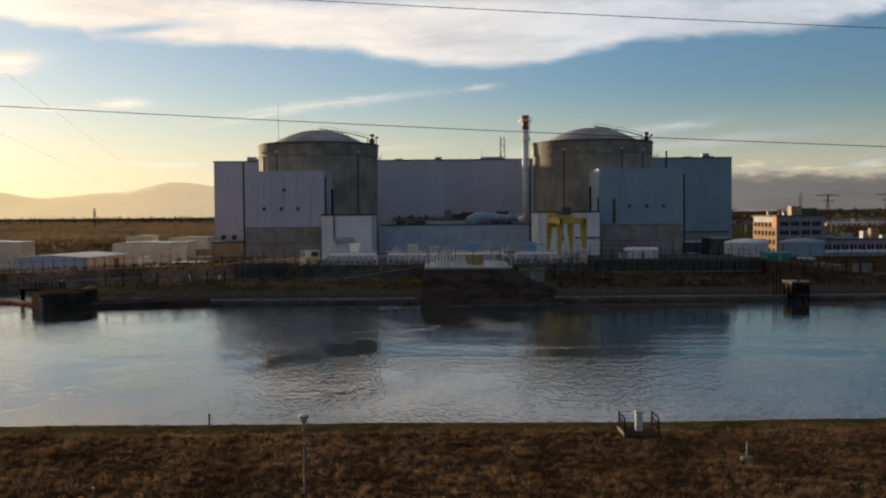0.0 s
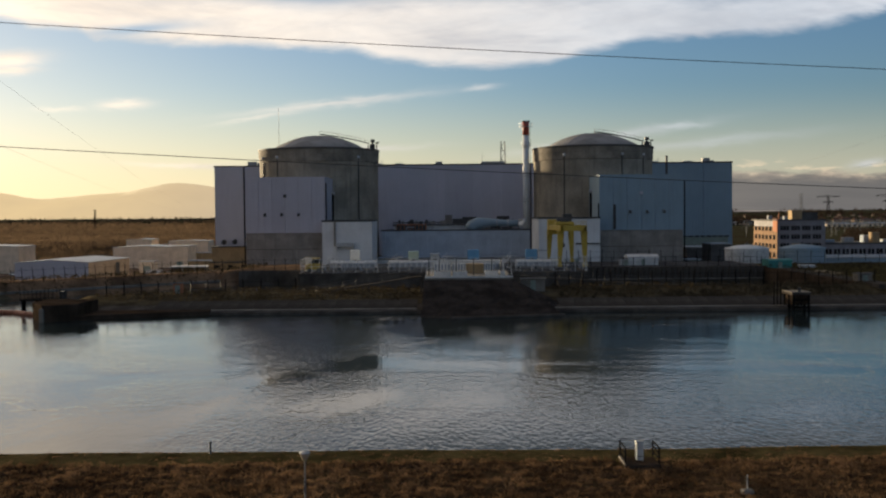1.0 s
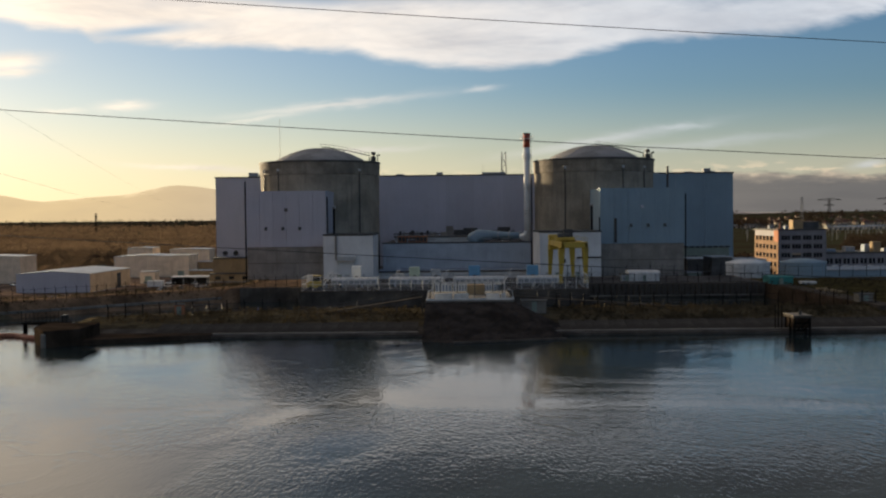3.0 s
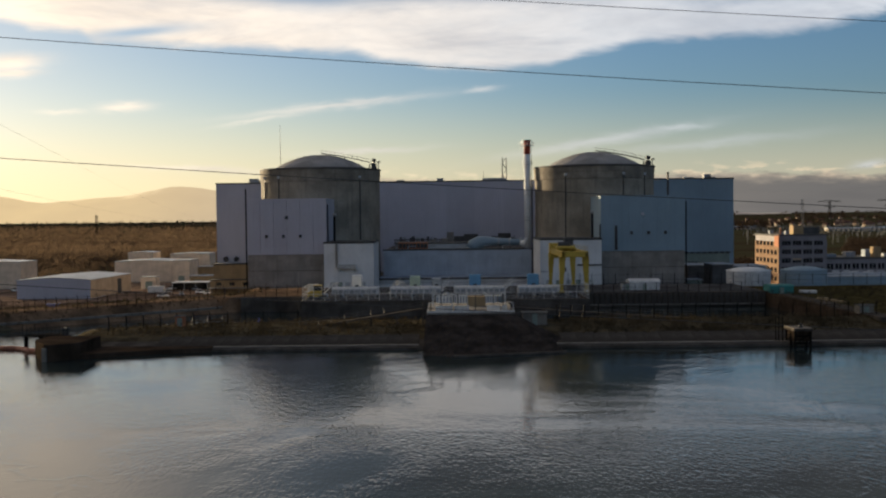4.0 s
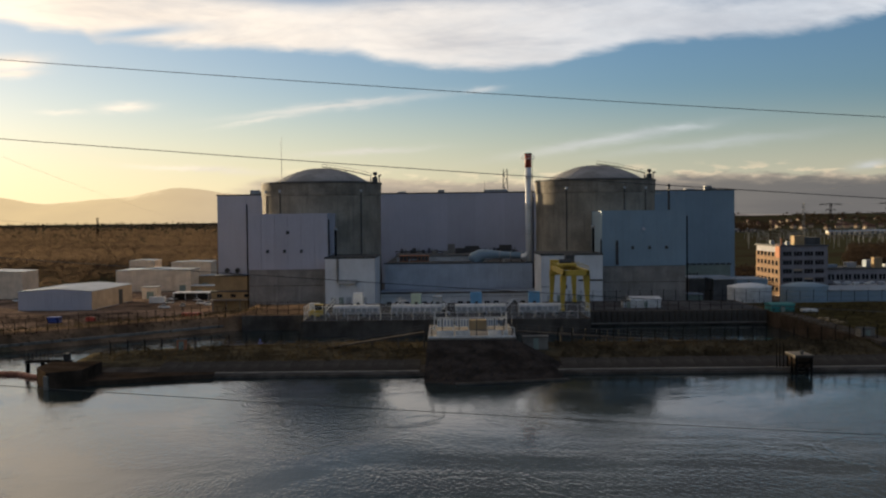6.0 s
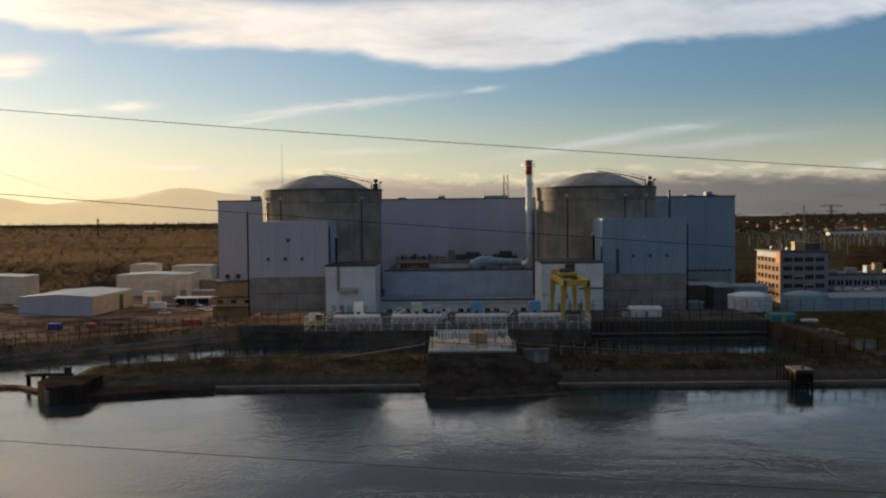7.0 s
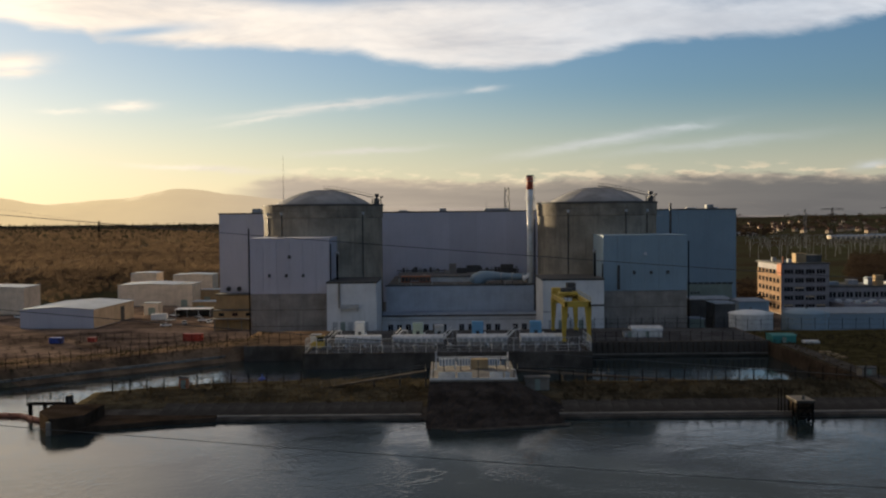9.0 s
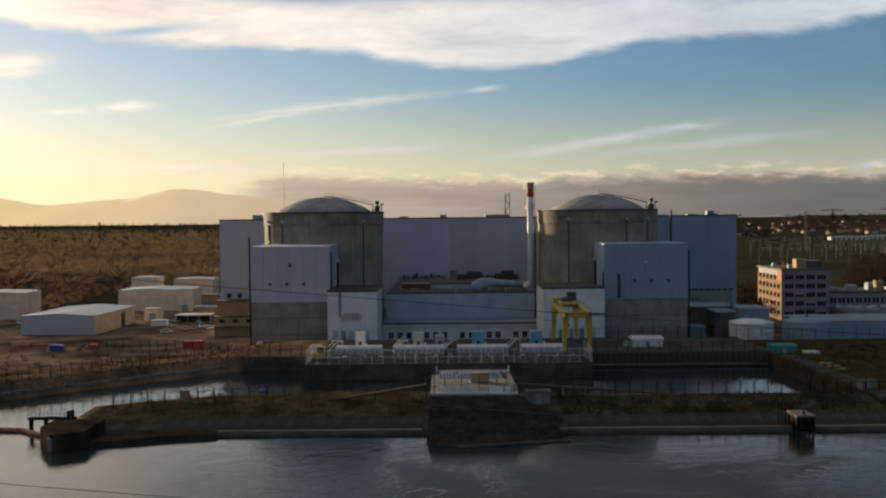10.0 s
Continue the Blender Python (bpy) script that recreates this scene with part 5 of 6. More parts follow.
# ---- offices, sheds and tanks ----
def office_block():
    o = thing("office_block", (145.3, 409, GROUND), "five-storey office block, beige brick gable and grey window bands", "office building")
    w, d, top = 9.7, 31.0, 20.4
    bar("wall", -w + 0.1, w - 0.1, 0.1, d - 0.1, 0, top, GREY_PANEL, o)
    floor = 3.55
    for k in range(5):
        z = 1.9 + k * floor
        bar("spandrel", -w, w, -0.12, 0.1, z - 1.1, z + 0.4, GREY_PANEL, o)
        for i in range(4):
            x = -w + 1.1 + i * 4.35
            win = bar("window", x, x + 3.75, -0.02, 0.12, z + 0.2, z + 2.2, GLASS, o)
            for q in (0, 1.2, 2.5, 3.66):
                bar("mullion", x + q, x + q + 0.09, -0.1, -0.02, z + 0.2, z + 2.2, DULL_GREY, win)
            bar("blind", x + 0.1, x + 3.6, -0.03, -0.02, z + 1.5, z + 2.15, BEIGE, win) if (i + k) % 3 == 0 and k < 3 else None
        for x in (-w, -w + 4.95, -w + 9.3, -w + 13.65, w - 0.9):
            bar("pier", x, x + 0.6 if x < w - 1 else w, -0.1, 0.1, z + 0.2, z + 2.2, GREY_PANEL, o)
        gable = bar("gable_panel", -w - 0.15, -w + 0.1, 0, d, z - 1.7, z + 1.85, GABLE, o)
        for i in range(6):
            y = 2.2 + i * 4.75
            win = bar("window", -w - 0.2, -w - 0.1, y, y + 2.9, z + 0.1, z + 1.9, GLASS, o)
            bar("sill", -w - 0.4, -w - 0.2, y - 0.1, y + 3.0, z - 0.15, z + 0.1, GABLE, win)
    bar("brick_pier", -w - 0.25, -w + 0.2, -0.15, 5.0, top - 4.6, top + 0.6, BRICK, o, "red-brown brick corner")
    bar("roof", -w - 0.3, w + 0.3, -0.3, d + 0.3, top, top + 0.5, ROOF_DARK, o)
    bar("cornice", -w - 0.9, -w - 0.3, 6, d + 0.5, top - 0.1, top + 0.25, LIP, o)
    p = bar("penthouse", 0.5, w - 0.2, 8, 17, top + 0.5, top + 3.1, ROOF_DARK, o, "dark plant room on the roof")
    bar("penthouse_cap", 0.3, w, 7.8, 17.2, top + 3.1, top + 3.4, ROOF_DARK, p)
    bar("lift_housing", -1.8, 2.4, 6.0, 10.5, top + 0.5, top + 4.2, OCHRE, o, "cream lift housing")
    for x, y, s in ((-7.8, 3, 1.0), (-5, 6, 1.4), (-3.2, 12, 1.2), (-7, 20, 1.6)):
        bar("roof_unit", x, x + s, y, y + s, top + 0.5, top + 0.5 + s, DULL_GREY, o)
    part("flue", rod(bm_new(), (-8.4, 2, top), (-8.4, 2, top + 3.2), 0.35, 8), BRICK, o)
    return o


office_block()


def wing():
    o = thing("office_wing", (190, 414, GROUND), "long two-storey office wing with window bands and rooftop plant", "office building")
    bar("wall", -34, 34, 0, 22, 0, 10.5, GREY_PANEL, o)
    bar("roof", -34.3, 34.3, -0.4, 22.3, 10.5, 11.0, ROOF_DARK, o)
    for k in range(2):
        for i in range(19):
            win = bar("window", -33 + i * 3.5, -30.4 + i * 3.5, -0.08, 0.0, 2.2 + k * 4.2, 4.4 + k * 4.2, GLASS, o)
            bar("mullion", -31.8 + i * 3.5, -31.6 + i * 3.5, -0.14, -0.08, 2.2 + k * 4.2, 4.4 + k * 4.2, GALV, win)
    for i in range(7):
        part("roof_unit", bevelled(box(bm_new(), -30 + i * 8, -26 + i * 8, 8, 12, 11, 12.2 + (i % 3) * 0.9), 0.1), DULL_GREY if i % 2 else ROOF_BLUE, o)
    low = bar("low_roof", -34, 34, -18, -0.4, 0, 5.0, GREY_PANEL, o, "flat roofed lower annex")
    for i in range(26):
        x, y = -33 + (i % 13) * 5.0 + random.uniform(-0.8, 0.8), -15 + (i // 13) * 8 + random.uniform(-1, 1)
        part("roof_light", bevelled(box(bm_new(), x - 1.2, x + 1.2, y - 1, y + 1, 5.0, 6.0 + random.uniform(0, 0.5)), 0.3), SCREEN if i % 3 else DULL_GREY, low)
    bar("stair_tower", -13.2, -10.3, 1, 5.0, 11.0, 15.3, OCHRE, o, "cream stair tower")
    return o


wing()


def flat_store(x0, x1, y, top, mat, label, depth=14.0):
    s = thing("storage_shed", ((x0 + x1) / 2, y, GROUND), label, "shed", "storage sheds")
    h, t = (x1 - x0) / 2, top - GROUND
    bar("wall", -h, h, 0.1, depth, 0, t, mat, s)
    n = max(2, int(2 * h / 3))
    for k in range(n):
        a = -h + 2 * h * k / n
        part("panel", box(bm_new(), a + 0.03, a + 2 * h / n - 0.03, 0, 0.1, 0.3, t), mat, s)
    bar("roof", -h - 0.2, h + 0.2, -0.2, depth + 0.2, t, t + 0.25, ROOF_BLUE, s)
    bar("gutter", -h - 0.2, h + 0.2, -0.35, -0.2, t, t + 0.2, GALV, s)
    bar("door", -h + 2, -h + 5, -0.06, 0.0, 0, 3.2, GREENISH, s)
    return s


flat_store(112, 170, 318, 1.2, CLADDING_BLUE, "long pale blue sheet shed beside the tanks", 20)
flat_store(95.4, 105.4, 330, 4.2, CLADDING_BLUE, "pale blue sheet block behind the tanks")
flat_store(82, 97.0, 340, 4.2, LIP, "dark flat-roofed plant building beside the hall")
flat_store(78.6, 84.6, 296, 6.6, ROOF_DARK, "dark sheet plant shed beside the fuel building", 10)
flat_store(71.6, 76.0, 298, 2.0, GREENISH, "low green-grey plant cabin beside the fuel building", 6)


def gable_shed(name, place, turn, wide, deep, eaves, rise, mat, side_mat, label, bays, doors):
    s = thing(name, place, label, "warehouse", "warehouses")
    s.rotation_euler = (0, 0, radians(turn))
    w = wide / 2
    b = bm_new()
    prof = [(-w, 0), (w, 0), (w, eaves), (0, eaves + rise), (-w, eaves)]
    a = [b.verts.new((x, 0.1, z)) for x, z in prof]
    c = [b.verts.new((x, deep - 0.1, z)) for x, z in prof]
    n = len(prof)
    for i in range(n):
        b.faces.new((a[i], a[(i + 1) % n], c[(i + 1) % n], c[i]))
    b.faces.new(a[::-1])
    b.faces.new(c)
    bmesh.ops.recalc_face_normals(b, faces=b.faces)
    part("wall", b, mat, s)
    for sgn in (-1, 1):
        b = bm_new()
        v = [b.verts.new(p) for p in ((0, -0.3, eaves + rise + 0.02), (sgn * (w + 0.3), -0.3, eaves - 0.03), (sgn * (w + 0.3), deep + 0.3, eaves - 0.03), (0, deep + 0.3, eaves + rise + 0.02))]
        v += [b.verts.new((q.co.x, q.co.y, q.co.z + 0.16)) for q in v]
        for f in ((3, 2, 1, 0), (4, 5, 6, 7), (0, 1, 5, 4), (1, 2, 6, 5), (2, 3, 7, 6), (3, 0, 4, 7)):
            b.faces.new([v[i] for i in f])
        bmesh.ops.recalc_face_normals(b, faces=b.faces)
        roof = part("roof", b, SHEET_ROOF, s)
    for k in range(bays):
        y0 = deep * k / bays
        part("side_panel", box(bm_new(), w - 0.02, w + 0.1, y0 + 0.05, y0 + deep / bays - 0.05, 0.2, eaves - 0.15), side_mat, s)
        part("side_panel", box(bm_new(), -w - 0.1, -w + 0.02, y0 + 0.05, y0 + deep / bays - 0.05, 0.2, eaves - 0.15), side_mat, s)
    for y0 in doors:
        # solid dark slab on the wall stands for shade inside the doorway
        bar("doorway_shade", w + 0.02, w + 0.16, y0, y0 + 4.2, 0, eaves - 1.2, STEEL_DARK, s, "dark slab for the shade in an open doorway")
    m = max(3, int(wide / 2.6))
    for k in range(m):
        x0 = -w + wide * k / m
        part("front_panel", box(bm_new(), x0 + 0.04, x0 + wide / m - 0.04, 0.0, 0.1, 0.2, eaves - 0.1), mat, s)
    return s


gable_shed("warehouse", (-148.7, 381, GROUND), -3, 28.6, 42, 7.2, 0.9, CLADDING, BEIGE, "large white sheet warehouse with a pitched roof and open side door", 6, (27.0,))
gable_shed("warehouse", (-142.6, 478, GROUND), 0, 29, 22, 9.9, 0.6, RENDER_WALL, RENDER_WALL, "cream sheet warehouse with a shallow white roof", 5, ())
gable_shed("warehouse", (-201, 440, GROUND), 0, 30, 18, 11.8, 0.5, RENDER_WALL, RENDER_WALL, "cream sheet store with a nearly flat roof", 4, ())
gable_shed("warehouse", (-163.5, 540, GROUND), 0, 13.4, 14, 12.2, 0.4, RENDER_WALL, RENDER_WALL, "small white sheet store behind the warehouse", 3, ())
gable_shed("warehouse", (-137, 540, GROUND), 0, 21, 14, 11.2, 0.4, RENDER_WALL, RENDER_WALL, "small white sheet store behind the warehouse", 3, ())
flat_store(-128, -120.6, 474, 2.3, RENDER_WALL, "tall cream end bay beside the warehouse", 18)
flat_store(-121, -111, 490, -1.5, OCHRE, "small ochre store behind the warehouse", 8)
flat_store(-131, -124.5, 432, -3.0, RENDER_WALL, "small cream kiosk beside the open warehouse", 6)
flat_store(-112, -97, 440, -3.2, OCHRE, "low ochre shed in the western yard", 8)


def open_shelter(place):
    s = thing("open_shelter", place, "white roofed open vehicle shelter", "shelter")
    bar("roof", -7.5, 7.5, -3, 4, 3.1, 3.5, WHITE_PAINT, s)
    # walls coloured near black: the shade under the roof is painted in
    bar("back_wall", -7.3, 7.3, 3.6, 3.9, 0, 3.1, LIP, s)
    for x in (-7.4, 7.2):
        bar("side_wall", x, x + 0.2, -2.6, 3.6, 0, 3.1, LIP, s)
    for x in (-7.2, -2.4, 2.4, 7.2):
        bar("post", x - 0.12, x + 0.12, -2.8, -2.55, 0, 3.1, GALV, s)
        part("lamp_box", bevelled(box(bm_new(), x - 0.25, x + 0.25, -3.2, -3.0, 2.9, 3.2), 0.05), WHITE_PAINT, s) if abs(x) > 5 else None


open_shelter((-107.2, 424, GROUND))


def tank(x, y, z, r, tall, label, coat):
    t = thing("storage_tank", (x, y, z), label, "tank", "storage tanks")
    part("shell", lathe(bm_new(), [(r, 0), (r, tall)], 40), coat, t, "", True)
    part("roof", lathe(bm_new(), [(r + 0.15, tall - 0.1), (r + 0.15, tall + 0.1), (r * 0.5, tall + r * 0.13), (0, tall + r * 0.18)], 40), WHITE_PAINT if coat is SCREEN else coat, t, "low conical roof", True)
    for k in range(1, 4):
        part("hoop", lathe(bm_new(), [(r, tall * k / 4), (r + 0.08, tall * k / 4 + 0.05), (r, tall * k / 4 + 0.1)], 40), DULL_GREY, t)
    b = bm_new()
    for o in (-0.25, 0.25):
        rod(b, (r * 0.5 + o, -r * 0.88, 0), (r * 0.5 + o, -r * 0.88, tall + 0.9), 0.05, 5)
    part("ladder", b, GALV, t)
    part("vent", rod(bm_new(), (0, 0, tall + r * 0.17), (0, 0, tall + r * 0.18 + 0.5), 0.3, 8), STEEL_DARK, t)


tank(81.9, 272, 0.4, 5.75, 5.8, "white-roofed cylindrical storage tank with a shallow conical roof", SCREEN)
tank(97.6, 274, 0.4, 6.0, 5.7, "pale cylindrical storage tank behind the fence", CLADDING_BLUE)


def hut(x, y, z, w, d, tall, mat, roof_mat, label, gable=0.7):
    h = thing("hut", (x, y, z), label, "hut", "small huts")
    bar("wall", -w / 2, w / 2, -d / 2, d / 2, 0, tall, mat, h)
    part("roof", extrude_x(bm_new(), [(-d / 2 - 0.2, tall), (d / 2 + 0.2, tall), (d / 2, tall + gable * 0.5), (0, tall + gable), (-d / 2, tall + gable * 0.5)], -w / 2 - 0.2, w / 2 + 0.2), roof_mat, h)
    bar("door", -0.45, 0.45, -d / 2 - 0.04, -d / 2, 0, min(2.0, tall - 0.2), GREENISH, h)
    return h


hut(48.4, 246.5, 3.25, 7.2, 5.0, 1.7, SCREEN, SCREEN, "white tent-roofed hut on the eastern quay", 1.0)
hut(44.2, 246.0, 3.25, 2.4, 3.0, 1.6, GALV, ROOF_DARK, "small grey hut beside the white hut", 0.3)
hut(78.1, 236, 2.9, 5.4, 5.0, 1.6, TEAL, TEAL, "teal sheeted low store on the basin bank", 0.5)
hut(77.4, 186, 2.8, 2.6, 2.4, 1.6, CONCRETE_PALE, ROOF_DARK, "grey concrete kiosk beside the basin wall", 0.2)
hut(15.6, 177.5, 2.35, 4.2, 2.4, 2.2, CONCRETE_PALE, ROOF_DARK, "pale concrete kiosk on the dike", 0.2)
hut(-48.8, 184.5, 1.5, 1.6, 1.2, 2.3, BRICK, ROOF_DARK, "rust-brown steel cabinet on the western dike", 0.2)
for x, y, z, mat, label in ((-86, 338, GROUND, VAN_RED, "red shipping container in the western yard"), (-120, 338, GROUND, VAN_RED, "small red container in the western yard"),
                            (-131, 335, GROUND, TRUCK_BLUE, "small blue shipping container in the western yard"), (-118, 410, GROUND, WHITE_PAINT, "white container beside the warehouse"),
                            (-165, 470, GROUND, TRUCK_BLUE, "blue shipping container behind the warehouse"), (83.6, 232, 3.0, SCREEN, "low grey container on the basin bank")):
    c = thing("shipping_container", (x, y, z), label, "container", "containers")
    l, t = ((1.3, 1.6) if "small red" in label else (2.1, 2.0) if "small" in label else (3.2, 2.6)) if z < 0 else (1.7, 0.7)
    part("body", bevelled(box(bm_new(), -l, l, -1.2, 1.2, 0.1, t), 0.06), mat, c)
    for k in range(18):
        q = -l + 0.3 + k * (2 * l - 0.6) / 17
        bar("rib", q - 0.05, q + 0.05, -1.26, -1.2, 0.25, t - 0.15, mat, c)
    bar("base_rail", -l, l, -1.22, 1.22, 0, 0.12, STEEL_DARK, c)

for k in range(3):
    b = bevelled(box(bm_new(), -1.2, 1.2, -0.5, 0.5, 0, 0.35), 0.08)
    single("buoy_block", b, OCHRE, (81.2 + 0.2 * k, 216.5 - 4.0 * k, 2.95), "pale yellow-green concrete block on the grass", "block", "blocks on the bank")
b = bm_new()
prism(b, [(76.2, 176), (79.6, 176), (79.6, 230), (76.2, 230)], 2.2, 3.12)
single("path", b, CONCRETE_DARK, (0, 0, 0), "narrow grey concrete path beside the basin", "path", kind="structure")


# ---- canal side details ----
def mooring_pier():
    p = thing("mooring_pier", (57.0, 161.4, 0), "dark steel and concrete landing pier on the canal", "pier")
    bar("slab", -1.5, 1.5, -1.2, 3.6, 2.65, 3.0, CONCRETE_DARK, p)
    bar("slab_topping", -1.5, 1.5, -1.2, 3.6, 3.0, 3.1, CONCRETE_PALE, p)
    for x in (-1.25, 1.25):
        for y in (-0.9, 1.0, 3.0):
            part("support_post", rod(bm_new(), (x, y, -3), (x, y, 2.6), 0.2, 10), FENCE, p)
    for z in (0.5, 1.7):
        bar("cross_beam", -1.3, 1.3, -0.75, -0.55, z, z + 0.22, FENCE, p)
    b = bm_new()
    rod(b, (-1.2, -0.9, 0.4), (1.2, -0.9, 2.4), 0.09, 6)
    rod(b, (1.2, 1.0, 0.4), (-1.2, 1.0, 2.4), 0.09, 6)
    part("brace", b, FENCE, p)
    bar("wall", -1.25, 1.25, -0.4, 3.6, 1.0, 2.65, NOSE, p)
    b = bm_new()
    for x in (-2.1, -2.7, -3.2):
        rod(b, (x, 2.5, 0.5), (x, 2.5, 4.6), 0.09, 6)
    part("guide_post", b, FENCE, p)
    part("bollard", lathe(bm_new(), [(0.3, 3.1), (0.22, 3.5), (0.34, 3.7), (0, 3.78)], 12), STEEL_DARK, p)
    return p


mooring_pier()


def tip_platform():
    p = thing("lookout_platform", (-66.3, 167.6, 1.95), "steel lookout platform with railing at the dike nose", "platform")
    bar("deck", -4.2, 3.5, -1.0, 1.0, 0.3, 0.5, FENCE, p)
    for x in (-3.9, -1.4, 1.0, 3.2):
        bar("leg", x - 0.1, x + 0.1, -0.7, 0.7, -4.5, 0.3, FENCE, p)
    for k in range(12):
        x = -4.1 + k * 0.68
        part("post", rod(bm_new(), (x, -0.9, 0.5), (x, -0.9, 2.0 if k % 3 else 2.5), 0.045, 5), FENCE, p)
    for z in (0.8, 1.4):
        part("rail", rod(bm_new(), (-4.1, -0.9, z), (3.4, -0.9, z), 0.03, 5), FENCE, p)
    part("valve_box", bevelled(box(bm_new(), 2.2, 3.2, -0.6, 0.6, 0.5, 1.8), 0.08), STEEL_DARK, p)


tip_platform()

# floating boom off the dike nose
bo = thing("floating_boom", (-80, 167, 0), "rust-orange floating debris boom moored to the dike nose", "boom")
pts = [(-30, 9), (-22, 7.2), (-14, 4.6), (-6, 3.0), (2, 2.2), (8, 1.4), (11.5, -1.8), (15.5, -4.5)]
for p, q in zip(pts, pts[1:]):
    d = Vector((q[0] - p[0], q[1] - p[1], 0))
    n = max(1, int(d.length / 2.0))
    for k in range(n):
        a, b2 = Vector((p[0], p[1], 0.2)) + d * (k + 0.04) / n, Vector((p[0], p[1], 0.2)) + d * (k + 0.96) / n
        part("float", rod(bm_new(), a, b2, 0.45, 10), BOOM, bo)

railing([(-46.5, 184.5, 1.5), (-41.5, 186.5, 1.5)], 2.4, 2.2, "dark steel frame railing on the western dike", STEEL_DARK, 0.08)
bu = thing("marker_buoy", (-38.2, 205, 0), "small blue marker buoy floating in the basin", "buoy")
part("float", lathe(bm_new(), [(0, -0.3), (0.7, -0.1), (0.8, 0.3), (0.4, 0.6), (0, 0.7)], 14), TRUCK_BLUE, bu, "", True)
part("top_mark", rod(bm_new(), (0, 0, 0.6), (0, 0, 1.3), 0.15, 8), TRUCK_BLUE, bu)


# ---- near bank ----
def gauge_platform():
    g = thing("gauge_platform", (10.92, 56.4, CREST + 0.1), "railed concrete platform with a pale gauge cabinet on the bank", "gauge platform")
    g.scale = (0.87, 0.87, 0.77)
    part("slab", bevelled(box(bm_new(), -1.15, 1.15, -1.1, 1.1, -0.15, 0.14), 0.03), NOSE, g)
    # sunlight on the left edge painted as a pale beam along the slab
    bar("lit_edge_beam", -1.17, -1.05, -1.12, 1.12, 0.14, 0.26, CONCRETE_PALE, g)
    b = bevelled(box(bm_new(), -0.2, 0.24, -0.2, 0.25, 0.22, 1.55), 0.03)
    cab = part("cabinet", b, SCREEN, g, "pale metal gauge cabinet")
    bar("cap", -0.25, 0.29, -0.25, 0.3, 1.55, 1.62, GALV, cab)
    bar("door_seam", -0.15, 0.19, -0.215, -0.2, 0.5, 0.53, FENCE, cab)
    for x in (-1.08, 1.08):
        for y in (-1.02, 1.02):
            bar("post", x - 0.045, x + 0.045, y - 0.045, y + 0.045, 0.22, 1.42, FENCE, g)
        for z in (0.55, 0.95, 1.36):
            part("rail", rod(bm_new(), (x, -1.02, z), (x, 1.02, z), 0.055, 6), FENCE, g)
    part("rail", rod(bm_new(), (-1.08, 1.02, 1.4), (1.0, 1.02, 1.4), 0.035, 6), GALV, g)
    part("rail", rod(bm_new(), (-1.08, 1.02, 0.9), (1.08, 1.02, 0.9), 0.03, 6), GALV, g)


gauge_platform()
g = thing("bank_post", (-14.1, 59.9, CREST - 0.05), "short grey steel post on the bank edge", "post")
part("shaft", rod(bm_new(), (0, 0, 0), (0, 0, 0.78), 0.065, 8), STEEL_DARK, g)
part("cap", rod(bm_new(), (0, 0, 0.7), (0, 0, 0.78), 0.075, 8), STEEL_DARK, g)
g = thing("survey_marker", (15.15, 50.2, CREST - 0.05), "small concrete block with a thin metal rod", "marker")
part("block", bevelled(box(bm_new(), -0.3, 0.3, -0.25, 0.25, 0, 0.3), 0.06), CONCRETE_PALE, g)
part("rod", rod(bm_new(), (0, 0, 0.3), (0, 0, 1.05), 0.03, 6), GALV, g)


def bank_lamp(x, y):
    l = thing("street_lamp", (x, y, CREST - 0.05), "slim grey lamp post with a pale inverted cone head", "street lamp")
    part("pole", rod(bm_new(), (0, 0, 0), (0, 0, 3.25), 0.045, 10, 0.035), MAST, l)
    part("head", lathe(bm_new(), [(0.05, 3.2), (0.10, 3.25), (0.22, 3.52), (0.22, 3.56)], 16), BEIGE, l, "pale cone-shaped lamp head", True)
    part("cap", lathe(bm_new(), [(0.25, 3.56), (0.25, 3.6), (0.1, 3.66), (0, 3.67)], 16), GALV, l)


bank_lamp(-6.35, 45.0)
g = thing("bank_post", (-15.6, 44.2, CREST - 0.05), "short pale post standing in the grass", "post")
part("shaft", rod(bm_new(), (0, 0, 0), (0, 0, 0.6), 0.05, 8), CONCRETE_PALE, g)
part("cap", rod(bm_new(), (0, 0, 0.58), (0, 0, 0.64), 0.07, 8), GALV, g)


# overhead line crossing between camera and canal
def conductor(zl, zr, away=41.2):
    c = bpy.data.curves.new("power_line", "CURVE")
    c.dimensions, c.bevel_depth, c.bevel_resolution = "3D", 0.015, 2
    s = c.splines.new("POLY")
    n = 60
    s.points.add(n)
    slope = (zr - zl) / (36.3 * away / 41.2)
    for k in range(n + 1):
        x = -260 + 520 * k / n
        z = zl + slope * (x + 18.5 * away / 41.2) + 0.00025 * ((x * x) - 330)
        s.points[k].co = (x, away - 0.044 * x, z, 1)
    c.materials.append(STEEL_DARK)
    tagged(new("power_line", c), "thin dark overhead power cable sagging across the sky", "power line", "overhead cables")


for zl, zr, away in ((18.87, 16.77, 41.0), (24.18, 21.63, 42.0), (29.21, 26.27, 41.55), (33.23, 29.94, 46.0)):
    conductor(zl, zr, away)


